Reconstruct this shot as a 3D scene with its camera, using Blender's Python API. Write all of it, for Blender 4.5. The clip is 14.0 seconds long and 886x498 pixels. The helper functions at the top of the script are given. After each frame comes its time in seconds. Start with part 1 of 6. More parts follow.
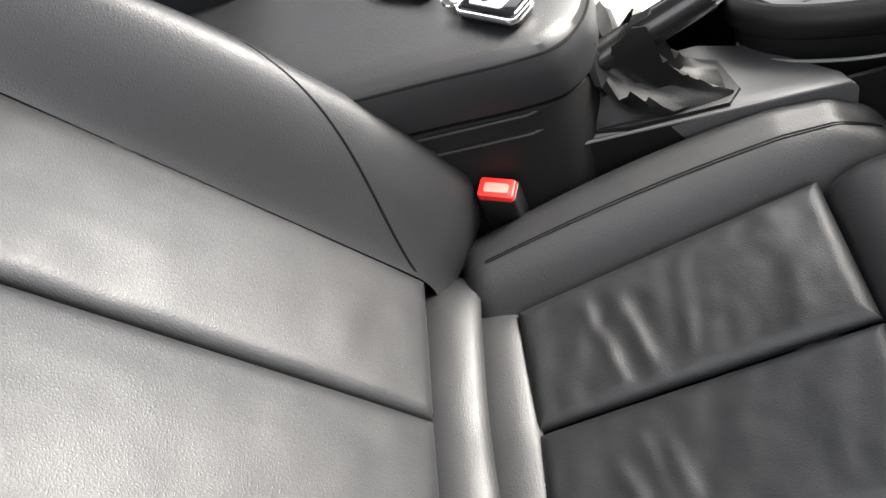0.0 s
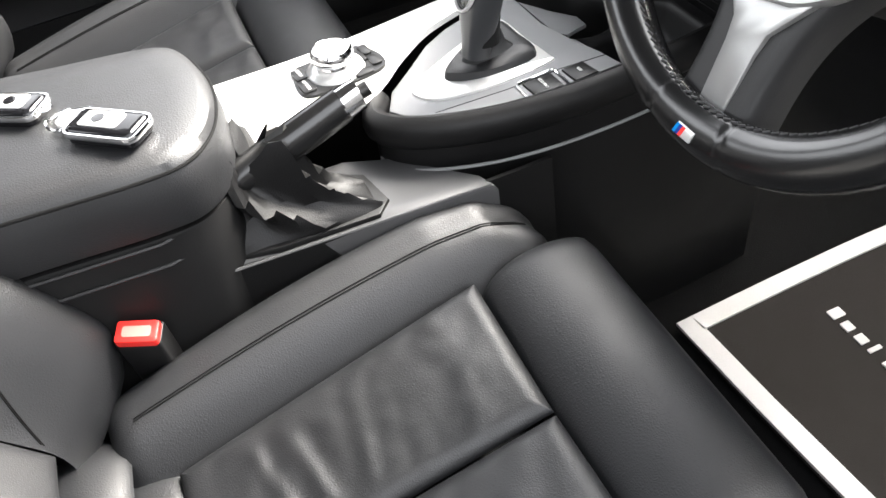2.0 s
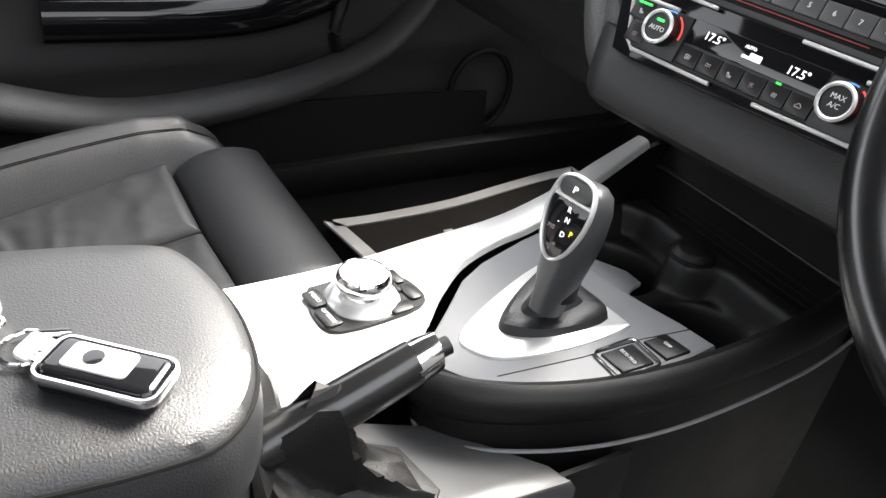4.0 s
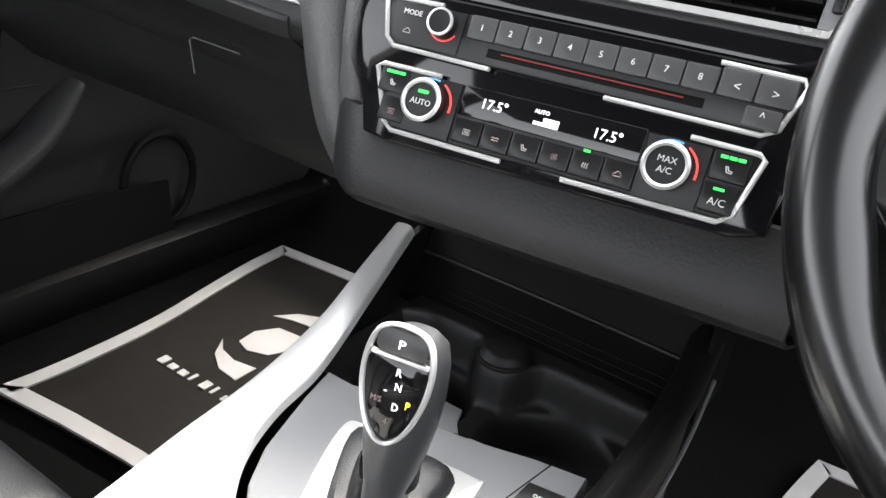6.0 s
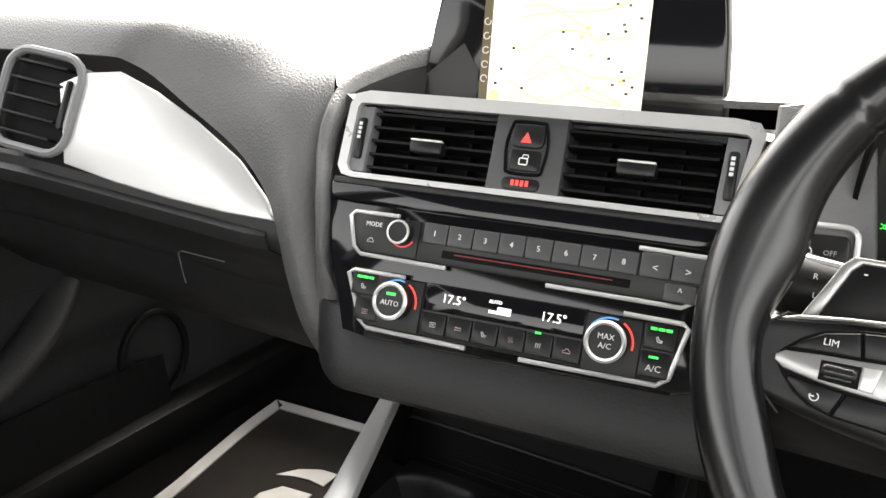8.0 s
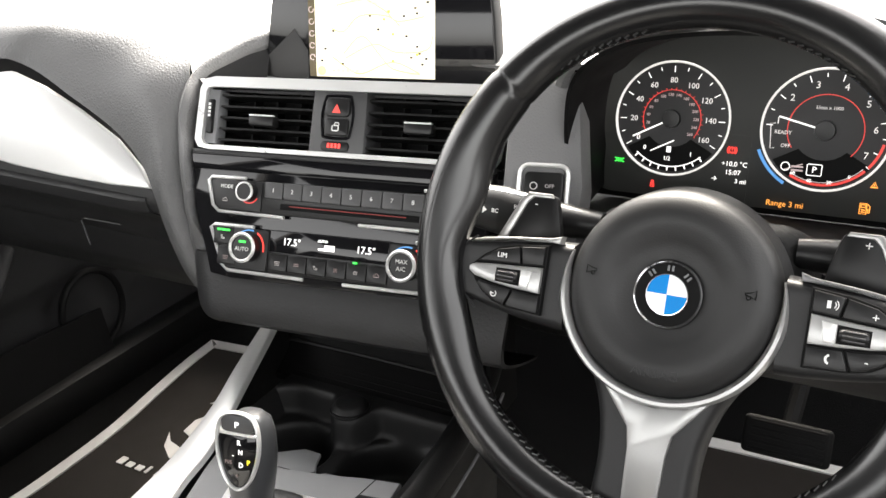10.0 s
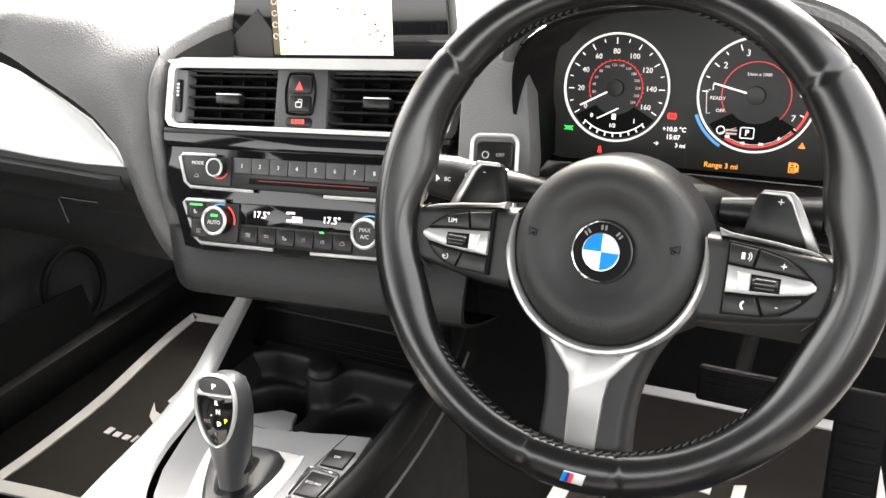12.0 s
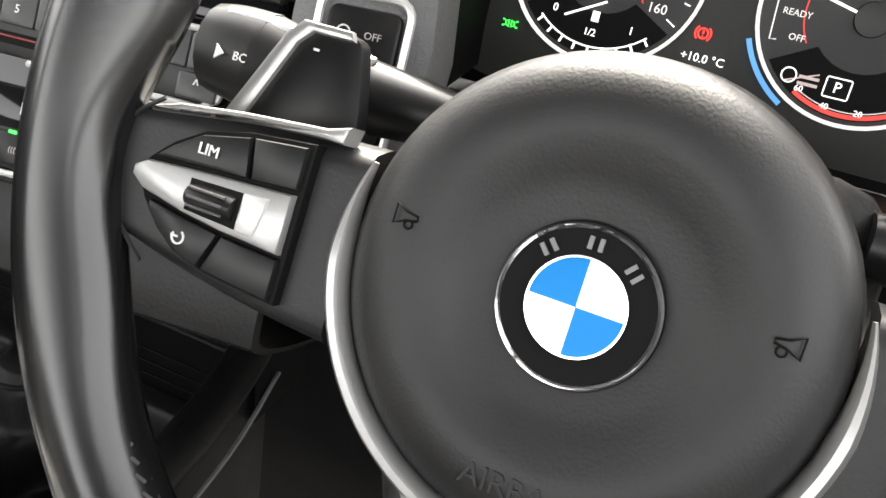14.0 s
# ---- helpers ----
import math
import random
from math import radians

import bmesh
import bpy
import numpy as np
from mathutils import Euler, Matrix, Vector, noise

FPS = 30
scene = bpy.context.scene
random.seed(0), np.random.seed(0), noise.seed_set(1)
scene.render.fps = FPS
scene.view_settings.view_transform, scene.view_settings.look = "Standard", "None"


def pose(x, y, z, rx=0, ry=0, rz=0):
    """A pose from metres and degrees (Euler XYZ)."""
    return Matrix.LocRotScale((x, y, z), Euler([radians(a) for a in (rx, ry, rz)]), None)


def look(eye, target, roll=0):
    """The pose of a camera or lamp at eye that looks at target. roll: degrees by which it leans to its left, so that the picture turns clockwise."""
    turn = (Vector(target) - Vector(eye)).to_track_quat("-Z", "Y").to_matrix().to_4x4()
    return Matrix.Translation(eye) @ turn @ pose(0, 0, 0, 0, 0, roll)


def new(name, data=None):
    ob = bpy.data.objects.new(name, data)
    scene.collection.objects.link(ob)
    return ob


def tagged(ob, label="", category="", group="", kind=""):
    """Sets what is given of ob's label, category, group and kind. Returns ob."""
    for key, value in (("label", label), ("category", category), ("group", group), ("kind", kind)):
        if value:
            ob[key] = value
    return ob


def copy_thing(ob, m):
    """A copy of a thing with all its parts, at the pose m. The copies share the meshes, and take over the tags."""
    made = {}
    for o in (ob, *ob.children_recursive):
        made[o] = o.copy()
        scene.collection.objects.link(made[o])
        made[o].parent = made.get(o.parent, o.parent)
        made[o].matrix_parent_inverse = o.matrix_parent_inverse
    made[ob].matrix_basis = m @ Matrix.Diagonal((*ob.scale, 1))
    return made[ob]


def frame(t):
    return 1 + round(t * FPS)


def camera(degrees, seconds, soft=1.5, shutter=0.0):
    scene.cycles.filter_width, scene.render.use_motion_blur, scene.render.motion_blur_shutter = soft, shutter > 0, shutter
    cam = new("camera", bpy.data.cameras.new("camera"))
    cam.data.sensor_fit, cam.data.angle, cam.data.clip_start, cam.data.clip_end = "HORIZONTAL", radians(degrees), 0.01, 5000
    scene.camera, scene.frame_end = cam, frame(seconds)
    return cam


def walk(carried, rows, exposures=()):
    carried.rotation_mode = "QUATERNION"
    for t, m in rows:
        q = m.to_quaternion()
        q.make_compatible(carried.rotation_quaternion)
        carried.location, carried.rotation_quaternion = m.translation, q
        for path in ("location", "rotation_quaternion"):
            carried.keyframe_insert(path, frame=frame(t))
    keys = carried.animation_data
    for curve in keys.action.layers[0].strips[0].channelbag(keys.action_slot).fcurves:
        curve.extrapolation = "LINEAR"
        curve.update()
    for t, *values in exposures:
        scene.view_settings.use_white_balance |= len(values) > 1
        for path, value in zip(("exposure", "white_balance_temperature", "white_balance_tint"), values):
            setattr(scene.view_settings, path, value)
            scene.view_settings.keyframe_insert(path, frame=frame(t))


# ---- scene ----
cam = camera(55.2, 14.0)
PATH = [
    (0, (0.697, -0.337, 0.83), (-0.618, -0.696, -0.633), -25.6),
    (0.5, (0.691, -0.338, 0.818), (-0.484, -0.559, -0.785), -34.8),
    (1, (0.693, -0.324, 0.781), (-0.443, -0.386, -0.864), -30.0),
    (1.5, (0.694, -0.306, 0.757), (-0.58, -0.088, -0.769), -18.2),
    (2, (0.673, -0.306, 0.763), (-0.723, 0.091, -0.613), -10.3),
    (2.5, (0.612, -0.357, 0.815), (-0.829, 0.185, -0.462), -1.8),
    (2.7, (0.585, -0.368, 0.805), (-0.882, 0.191, -0.434), 0.5),
    (4.8, (0.332, -0.423, 0.66), (-0.929, 0.804, -0.291), 10.7),
    (5, (0.304, -0.407, 0.65), (-0.905, 0.884, -0.285), 10.7),
    (5.5, (0.268, -0.365, 0.649), (-0.793, 1.057, -0.276), 9.0),
    (6, (0.258, -0.347, 0.685), (-0.71, 1.165, -0.195), 7.0),
    (6.5, (0.259, -0.34, 0.707), (-0.707, 1.229, -0.072), 5.2),
    (7, (0.255, -0.348, 0.736), (-0.723, 1.25, 0.037), 2.6),
    (7.2, (0.255, -0.354, 0.746), (-0.738, 1.248, 0.076), 1.4),
    (9.3, (0.411, -0.408, 0.792), (-0.574, 1.175, 0.067), -1.4),
    (9.5, (0.429, -0.41, 0.799), (-0.532, 1.176, 0.049), -2.1),
    (10, (0.466, -0.44, 0.828), (-0.455, 1.14, 0.019), -3.8),
    (10.5, (0.487, -0.458, 0.837), (-0.408, 1.119, -0.008), -4.2),
    (11, (0.499, -0.469, 0.849), (-0.378, 1.106, -0.015), -4.4),
    (11.5, (0.506, -0.47, 0.847), (-0.37, 1.1, -0.028), -4.6),
    (12, (0.503, -0.466, 0.842), (-0.373, 1.104, -0.034), -5.0),
    (12.5, (0.481, -0.424, 0.828), (-0.359, 1.151, -0.074), -5.1),
    (13, (0.447, -0.323, 0.786), (-0.289, 1.272, -0.172), -2.1),
    (13.5, (0.414, -0.239, 0.746), (-0.231, 1.378, -0.24), 3.0),
    (14, (0.385, -0.17, 0.703), (-0.216, 1.463, -0.284), 8.8),
]

# ---- light ----
EXPO = [(0, 3.05, 6500, 10), (0.6, 3.45, 6500, 10), (1.2, 3.72, 6500, 10), (1.6, 3.65, 6500, 10), (2.4, 3.45, 6500, 10), (2.7, 3.35, 6500, 10), (4.8, 3.2, 6500, 10), (5.5, 3.35, 6500, 10), (6.4, 3.68, 6500, 10), (7.2, 3.3, 6850, 10), (9.3, 3.22, 6850, 10), (10.5, 3.45, 6850, 10), (12.5, 3.65, 6850, 10), (13.2, 3.65, 6850, 10), (14, 3.58, 6850, 10)]
walk(cam, [(t, look(eye, target, roll)) for t, eye, target, roll in PATH], EXPO)
world = bpy.data.worlds.new("overcast_sky")
scene.world = world
world.use_nodes = True
wn = world.node_tree.nodes
sky = wn.new("ShaderNodeTexSky")
sky.sky_type = "NISHITA"
sky.sun_disc = False
sky.sun_elevation = radians(48)
sky.sun_rotation = radians(-15)
sky.dust_density = 4.0
hsv = wn.new("ShaderNodeHueSaturation")
hsv.inputs["Saturation"].default_value = 0.12
world.node_tree.links.new(sky.outputs[0], hsv.inputs["Color"])
world.node_tree.links.new(hsv.outputs[0], wn["Background"].inputs[0])
wn["Background"].inputs[1].default_value = 0.15
sun_data = bpy.data.lights.new("sun", "SUN")
sun_data.energy, sun_data.angle, sun_data.color = 2.6, radians(30), (1.0, 0.94, 0.84)
sun = new("sun", sun_data)
sun.matrix_world = look((-0.9, 3.4, 3.9), (0.1, -0.1, 0.4))

# ---- materials ----


def mat(name, col, rough=0.5, metal=0.0, grain=0.0, gscale=400.0, vary=0.12, vscale=9.0, spec=0.5, coat=0.0, emit=0.0, kind="noise", rvary=0.08):
    m = bpy.data.materials.new(name)
    m.use_nodes = True
    nt = m.node_tree
    b = nt.nodes["Principled BSDF"]
    b.inputs["Base Color"].default_value = (*col, 1)
    b.inputs["Roughness"].default_value = rough
    b.inputs["Metallic"].default_value = metal
    b.inputs["Specular IOR Level"].default_value = spec
    b.inputs["Coat Weight"].default_value = coat
    b.inputs["Coat Roughness"].default_value = 0.04
    if emit:
        b.inputs["Emission Color"].default_value = (*col, 1)
        b.inputs["Emission Strength"].default_value = emit
        return m
    tc = nt.nodes.new("ShaderNodeTexCoord")
    if vary:
        n = nt.nodes.new("ShaderNodeTexNoise")
        n.inputs["Scale"].default_value = vscale
        n.inputs["Detail"].default_value = 6
        nt.links.new(tc.outputs["Object"], n.inputs["Vector"])
        mix = nt.nodes.new("ShaderNodeMix")
        mix.data_type = "RGBA"
        mix.inputs["A"].default_value = (*[c * (1 - vary) for c in col], 1)
        mix.inputs["B"].default_value = (*[min(1, c * (1 + vary)) for c in col], 1)
        nt.links.new(n.outputs["Fac"], mix.inputs["Factor"])
        nt.links.new(mix.outputs["Result"], b.inputs["Base Color"])
        mr = nt.nodes.new("ShaderNodeMapRange")
        mr.inputs["To Min"].default_value = max(0.02, rough - rvary)
        mr.inputs["To Max"].default_value = min(1, rough + rvary)
        n2 = nt.nodes.new("ShaderNodeTexNoise")
        n2.inputs["Scale"].default_value = vscale * 4
        n2.inputs["Detail"].default_value = 4
        nt.links.new(tc.outputs["Object"], n2.inputs["Vector"])
        nt.links.new(n2.outputs["Fac"], mr.inputs["Value"])
        nt.links.new(mr.outputs["Result"], b.inputs["Roughness"])
    if grain:
        if kind == "voronoi":
            g = nt.nodes.new("ShaderNodeTexVoronoi")
            g.feature = "DISTANCE_TO_EDGE"
            out = g.outputs["Distance"]
            warp = nt.nodes.new("ShaderNodeTexNoise")
            warp.inputs["Scale"].default_value = gscale * 0.35
            nt.links.new(tc.outputs["Object"], warp.inputs["Vector"])
            add = nt.nodes.new("ShaderNodeVectorMath")
            add.operation = "MULTIPLY_ADD"
            add.inputs[1].default_value = (0.004, 0.004, 0.004)
            nt.links.new(warp.outputs["Color"], add.inputs[0])
            nt.links.new(tc.outputs["Object"], add.inputs[2])
            nt.links.new(add.outputs[0], g.inputs["Vector"])
        else:
            g = nt.nodes.new("ShaderNodeTexNoise")
            g.inputs["Detail"].default_value = 3
            out = g.outputs["Fac"]
            nt.links.new(tc.outputs["Object"], g.inputs["Vector"])
        g.inputs["Scale"].default_value = gscale
        bump = nt.nodes.new("ShaderNodeBump")
        bump.inputs["Strength"].default_value = grain
        bump.inputs["Distance"].default_value = 0.0015
        nt.links.new(out, bump.inputs["Height"])
        nt.links.new(bump.outputs[0], b.inputs["Normal"])
    return m


LEATHER = mat("black_leather", (0.0088, 0.0092, 0.0104), 0.5, gscale=480, kind="voronoi", vary=0.15, grain=0.2, spec=0.62)
LEATHER_WHEEL = mat("smooth_leather", (0.006, 0.006, 0.0063), 0.24, grain=0.02, gscale=600, vary=0.08, rvary=0.03, spec=0.7)
# dark dash plastic, its base colour raised to carry the windscreen glare
SOFT = mat("sunlit_dash_plastic", (0.1, 0.1, 0.1005), 0.48, kind="voronoi", vary=0.1, grain=0.5, gscale=300, spec=0.7)
# black door trim with the window light put into its colour
DOOR_LIT = mat("grey_dash_plastic", (0.03, 0.03, 0.031), 0.55, grain=0.3, gscale=480, vary=0.08)
DASHGREY = mat("light_grey_dash_plastic", (0.14, 0.14, 0.141), 0.52, grain=0.3, gscale=420, kind="voronoi", vary=0.08)
# same plastic half lit: the light on the panels sits in the colour
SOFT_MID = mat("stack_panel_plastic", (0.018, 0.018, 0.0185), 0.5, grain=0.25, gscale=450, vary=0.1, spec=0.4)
CUPS = mat("moulded_black_plastic", (0.013, 0.013, 0.0135), 0.48, grain=0.1, gscale=700, vary=0.12, spec=0.35)
HARD = mat("hard_black_plastic", (0.0062, 0.0062, 0.0064), 0.46, grain=0.12, gscale=700, vary=0.15, spec=0.25)
# same plastic in shade: base colour lowered for the low, hidden parts
SOFT_LOW = mat("shaded_low_plastic", (0.007, 0.007, 0.0072), 0.55, grain=0.25, gscale=450, vary=0.12, spec=0.2)
DARK = mat("matt_black_plastic", (0.004, 0.004, 0.0041), 0.6, vary=0.1, spec=0.12)
PLATE = mat("dark_grey_satin_plastic", (0.17, 0.172, 0.178), 0.42, grain=0.05, gscale=900, vary=0.05)
EDGE_SHADED = mat("shaded_satin_edge", (0.2, 0.2, 0.205), 0.33, metal=0.5, vary=0.05)
GLOSS = mat("gloss_black", (0.006, 0.006, 0.007), 0.06, vary=0.0, spec=0.4)
SILVER = mat("brushed_aluminium", (0.66, 0.66, 0.65), 0.36, metal=0.45, grain=0.03, gscale=900, vary=0.04)
SATIN = mat("satin_silver_trim", (0.72, 0.72, 0.71), 0.3, metal=0.5, vary=0.03)
CHROME = mat("chrome", (0.85, 0.85, 0.86), 0.1, metal=1.0, vary=0.02)
SPOKE = mat("grey_spoke_plastic", (0.015, 0.015, 0.0155), 0.42, grain=0.08, gscale=800, vary=0.06, spec=0.35)
HUBPAD = mat("airbag_cover_plastic", (0.015, 0.015, 0.0153), 0.46, vary=0.06, gscale=1000, grain=0.1, spec=0.4)
BUTTON = mat("black_button_plastic", (0.008, 0.008, 0.0083), 0.36, vary=0.06, spec=0.35)
GREYBTN = mat("grey_button_plastic", (0.055, 0.055, 0.05665), 0.42, vary=0.05)
CARPET = mat("black_carpet", (0.005, 0.005, 0.0052), 0.95, grain=1.0, gscale=900, vary=0.25, vscale=20, spec=0.1)
MAT_B = mat("mat_dark", (0.016, 0.0135, 0.012), 0.8, grain=0.5, gscale=1000, vary=0.1, spec=0.2)
MAT_W = mat("mat_white_print", (0.62, 0.61, 0.6), 0.75, grain=0.4, gscale=1000, vary=0.08)
STITCH = mat("grey_thread", (0.035, 0.035, 0.036), 0.7, vary=0.0)
RED = mat("red_plastic", (0.75, 0.03, 0.025), 0.35, vary=0.06)
REDLAB = mat("pale_red_print", (0.75, 0.2, 0.17), 0.45, vary=0.0)
WHITE = mat("white_print", (0.75, 0.75, 0.74), 0.5, vary=0.0)
FAINTW = mat("grey_white_print", (0.5, 0.47, 0.46), 0.5, vary=0.0)
PINK = mat("faint_print", (0.35, 0.27, 0.26), 0.5, vary=0.0)
BLUE = mat("blue_enamel", (0, 0.2, 0.56), 0.25, vary=0.0, spec=0.12)
NAVY = mat("dark_blue_enamel", (0.01, 0.03, 0.25), 0.2, vary=0.0)
ENWHITE = mat("white_enamel", (0.85, 0.86, 0.88), 0.15, vary=0.0, coat=0.5)
E = 0.16
GLOW_W = mat("lit_white", (0.95, 0.95, 0.95), emit=E)
GLOW_G = mat("lit_green", (0.04, 0.95, 0.1), emit=E)
GLOW_R = mat("lit_red", (0.95, 0.06, 0.05), emit=E * 0.9)
GLOW_DR = mat("lit_dim_red", (0.75, 0.06, 0.05), emit=E * 0.5)
GLOW_B = mat("lit_blue", (0.1, 0.32, 0.7), emit=E * 0.45)
GLOW_O = mat("lit_amber", (1.0, 0.4, 0.08), emit=E * 0.8)
GLOW_Y = mat("lit_yellow", (0.95, 0.85, 0.05), emit=E)
MAPBASE = mat("lit_map_cream", (0.93, 0.86, 0.62), emit=E * 0.6)
MAPBAR = mat("lit_map_bar", (0.07, 0.055, 0.025), emit=E * 0.6)
MAPROAD = mat("lit_map_road", (0.95, 0.75, 0.25), emit=E * 0.7)
MAPGREY = mat("lit_map_outline", (0.5, 0.46, 0.36), emit=E * 0.6)
GAITER = mat("dark_crumpled_leather", (0.005, 0.005, 0.0053), 0.48, grain=0.2, gscale=480, kind="voronoi", vary=0.15, spec=0.3)
DIALFACE = mat("dial_face", (0.035, 0.035, 0.036), 0.45, vary=0.05, spec=0.3)
GLOW_DIM = mat("lit_soft_white", (0.85, 0.83, 0.82), emit=E * 0.45)
GLOW_FADE = mat("lit_faded_white", (0.62, 0.5, 0.5), emit=E * 0.28)
# dark face lifted and tinted green for the reflection in its cover glass
CLUSTER = mat("cluster_face_glass_glare", (0.032, 0.033, 0.031), 0.5, vary=0.04, spec=0.3)
GLOW_FAINT = mat("faint_red_lighting", (0.16, 0.012, 0.01), emit=E * 0.25)
KNOBBODY = mat("dark_satin_knob", (0.055, 0.057, 0.061), 0.3, vary=0.05, metal=0.35)
BRUSHED = mat("brushed_spoke_silver", (0.42, 0.42, 0.415), 0.34, metal=0.7, grain=0.04, gscale=900, vary=0.06)
BODYGREY = mat("headliner_anthracite", (0.06, 0.06, 0.062), 0.9, grain=0.3, gscale=600, vary=0.05)
DARK_GROUND = mat("low_bounce_ground", (0.09, 0.09, 0.088), 0.85, grain=0.4, gscale=30, vary=0.15, vscale=2)

# ---- mesh helpers ----


def mesh_ob(name, bm, material, smooth=True):
    bmesh.ops.recalc_face_normals(bm, faces=bm.faces)
    me = bpy.data.meshes.new(name)
    bm.to_mesh(me)
    bm.free()
    for p in me.polygons:
        p.use_smooth = smooth
    if smooth:
        me.set_sharp_from_angle(angle=radians(38))
    me.materials.append(material)
    return new(name, me)


def part(name, bm, material, parent, label="", smooth=True):
    ob = mesh_ob(name, bm, material, smooth)
    ob.parent = parent
    if label:
        ob["label"] = label
    return ob


def root(name, m, label, category, group="", kind=""):
    ob = new(name)
    ob.empty_display_size = 0.02
    ob.matrix_basis = m
    return tagged(ob, label, category, group, kind)


def single(name, bm, material, label, category="", kind="", smooth=True, group=""):
    return tagged(mesh_ob(name, bm, material, smooth), label, category, group, kind)


def axes(o, x, y):
    x = Vector(x).normalized()
    z = x.cross(Vector(y)).normalized()
    y = z.cross(x)
    return Matrix.Translation(o) @ Matrix((x, y, z)).transposed().to_4x4()


def box(x0, x1, y0, y1, z0, z1, bevel=0.0, seg=2, bm=None):
    own = bm or bmesh.new()
    b = bmesh.new()
    vs = bmesh.ops.create_cube(b, size=1)["verts"]
    for v in vs:
        v.co = Vector(((x0 + x1) / 2 + v.co.x * (x1 - x0), (y0 + y1) / 2 + v.co.y * (y1 - y0), (z0 + z1) / 2 + v.co.z * (z1 - z0)))
    if bevel:
        bmesh.ops.bevel(b, geom=list(b.edges), offset=bevel, segments=seg, profile=0.5, affect="EDGES")
    return merge(own, b)


def merge(a, b, m=None):
    vs = {v: a.verts.new(m @ v.co if m else v.co) for v in b.verts}
    for f in b.faces:
        try:
            a.faces.new([vs[v] for v in f.verts])
        except ValueError:
            pass
    b.free()
    return a


def prism(pts, z0, z1, bevel=0.0, seg=2, bm=None):
    """An outline in x, y (maybe with its own height) extruded from z0 to z1, with its upper edge rounded."""
    b = bmesh.new()
    low = [b.verts.new((p[0], p[1], z0 + (p[2] if len(p) > 2 else 0))) for p in pts]
    high = [b.verts.new((p[0], p[1], z1 + (p[2] if len(p) > 2 else 0))) for p in pts]
    n = len(pts)
    b.faces.new(low[::-1])
    top = b.faces.new(high)
    for i in range(n):
        b.faces.new((low[i], low[(i + 1) % n], high[(i + 1) % n], high[i]))
    bmesh.ops.recalc_face_normals(b, faces=b.faces)
    if bevel:
        bmesh.ops.bevel(b, geom=list(top.edges), offset=bevel, segments=seg, profile=0.5, affect="EDGES")
    return merge(bm, b) if bm else b


def lathe(profile, n=48, bm=None, arc=1.0):
    """Turn (radius, height) about z."""
    b = bm or bmesh.new()
    rings = []
    for r, h in profile:
        rings.append([b.verts.new((r * math.cos(2 * math.pi * i / n), r * math.sin(2 * math.pi * i / n), h)) for i in range(n)])
    for a, c in zip(rings, rings[1:]):
        for i in range(n):
            b.faces.new((a[i], a[(i + 1) % n], c[(i + 1) % n], c[i]))
    loop = profile[0] == profile[-1]
    if profile[0][0] > 1e-4 and not loop:
        b.faces.new(rings[0][::-1])
    if profile[-1][0] > 1e-4 and not loop:
        b.faces.new(rings[-1])
    bmesh.ops.remove_doubles(b, verts=b.verts, dist=1e-6)
    return b


def smooth_path(pts, per=8, closed=False):
    """Points of a smooth line through the given ones."""
    ps = [Vector(p) for p in pts]
    n = len(ps)
    out = []
    for i in range(n if closed else n - 1):
        p0 = ps[(i - 1) % n] if closed or i else ps[0]
        p1, p2 = ps[i], ps[(i + 1) % n]
        p3 = ps[(i + 2) % n] if closed or i + 2 < n else ps[-1]
        for k in range(per):
            t = k / per
            out.append(0.5 * (2 * p1 + (p2 - p0) * t + (2 * p0 - 5 * p1 + 4 * p2 - p3) * t * t + (3 * p1 - p0 - 3 * p2 + p3) * t**3))
    if not closed:
        out.append(ps[-1])
    return out


def tube(pts, r, n=12, closed=False, bm=None, up=(0, 0, 1), ry=None, caps=True):
    """A tube along points; r may be a function of the share of the way; ry its other radius."""
    b = bm or bmesh.new()
    ps = [Vector(p) for p in pts]
    rings = []
    for i, p in enumerate(ps):
        a = ps[i - 1] if closed or i else p
        c = ps[(i + 1) % len(ps)] if closed or i + 1 < len(ps) else p
        d = (c - a).normalized()
        s = d.cross(Vector(up))
        s = s.normalized() if s.length > 1e-5 else Vector((1, 0, 0))
        w = s.cross(d)
        t = i / max(1, len(ps) - 1)
        ra = r(t) if callable(r) else r
        rb = (ry(t) if callable(ry) else ry) if ry else ra
        rings.append([b.verts.new(p + s * ra * math.cos(2 * math.pi * k / n) + w * rb * math.sin(2 * math.pi * k / n)) for k in range(n)])
    for i in range(len(rings) if closed else len(rings) - 1):
        a, c = rings[i], rings[(i + 1) % len(rings)]
        for k in range(n):
            b.faces.new((a[k], a[(k + 1) % n], c[(k + 1) % n], c[k]))
    if not closed and caps:
        b.faces.new(rings[0][::-1])
        b.faces.new(rings[-1])
    return b


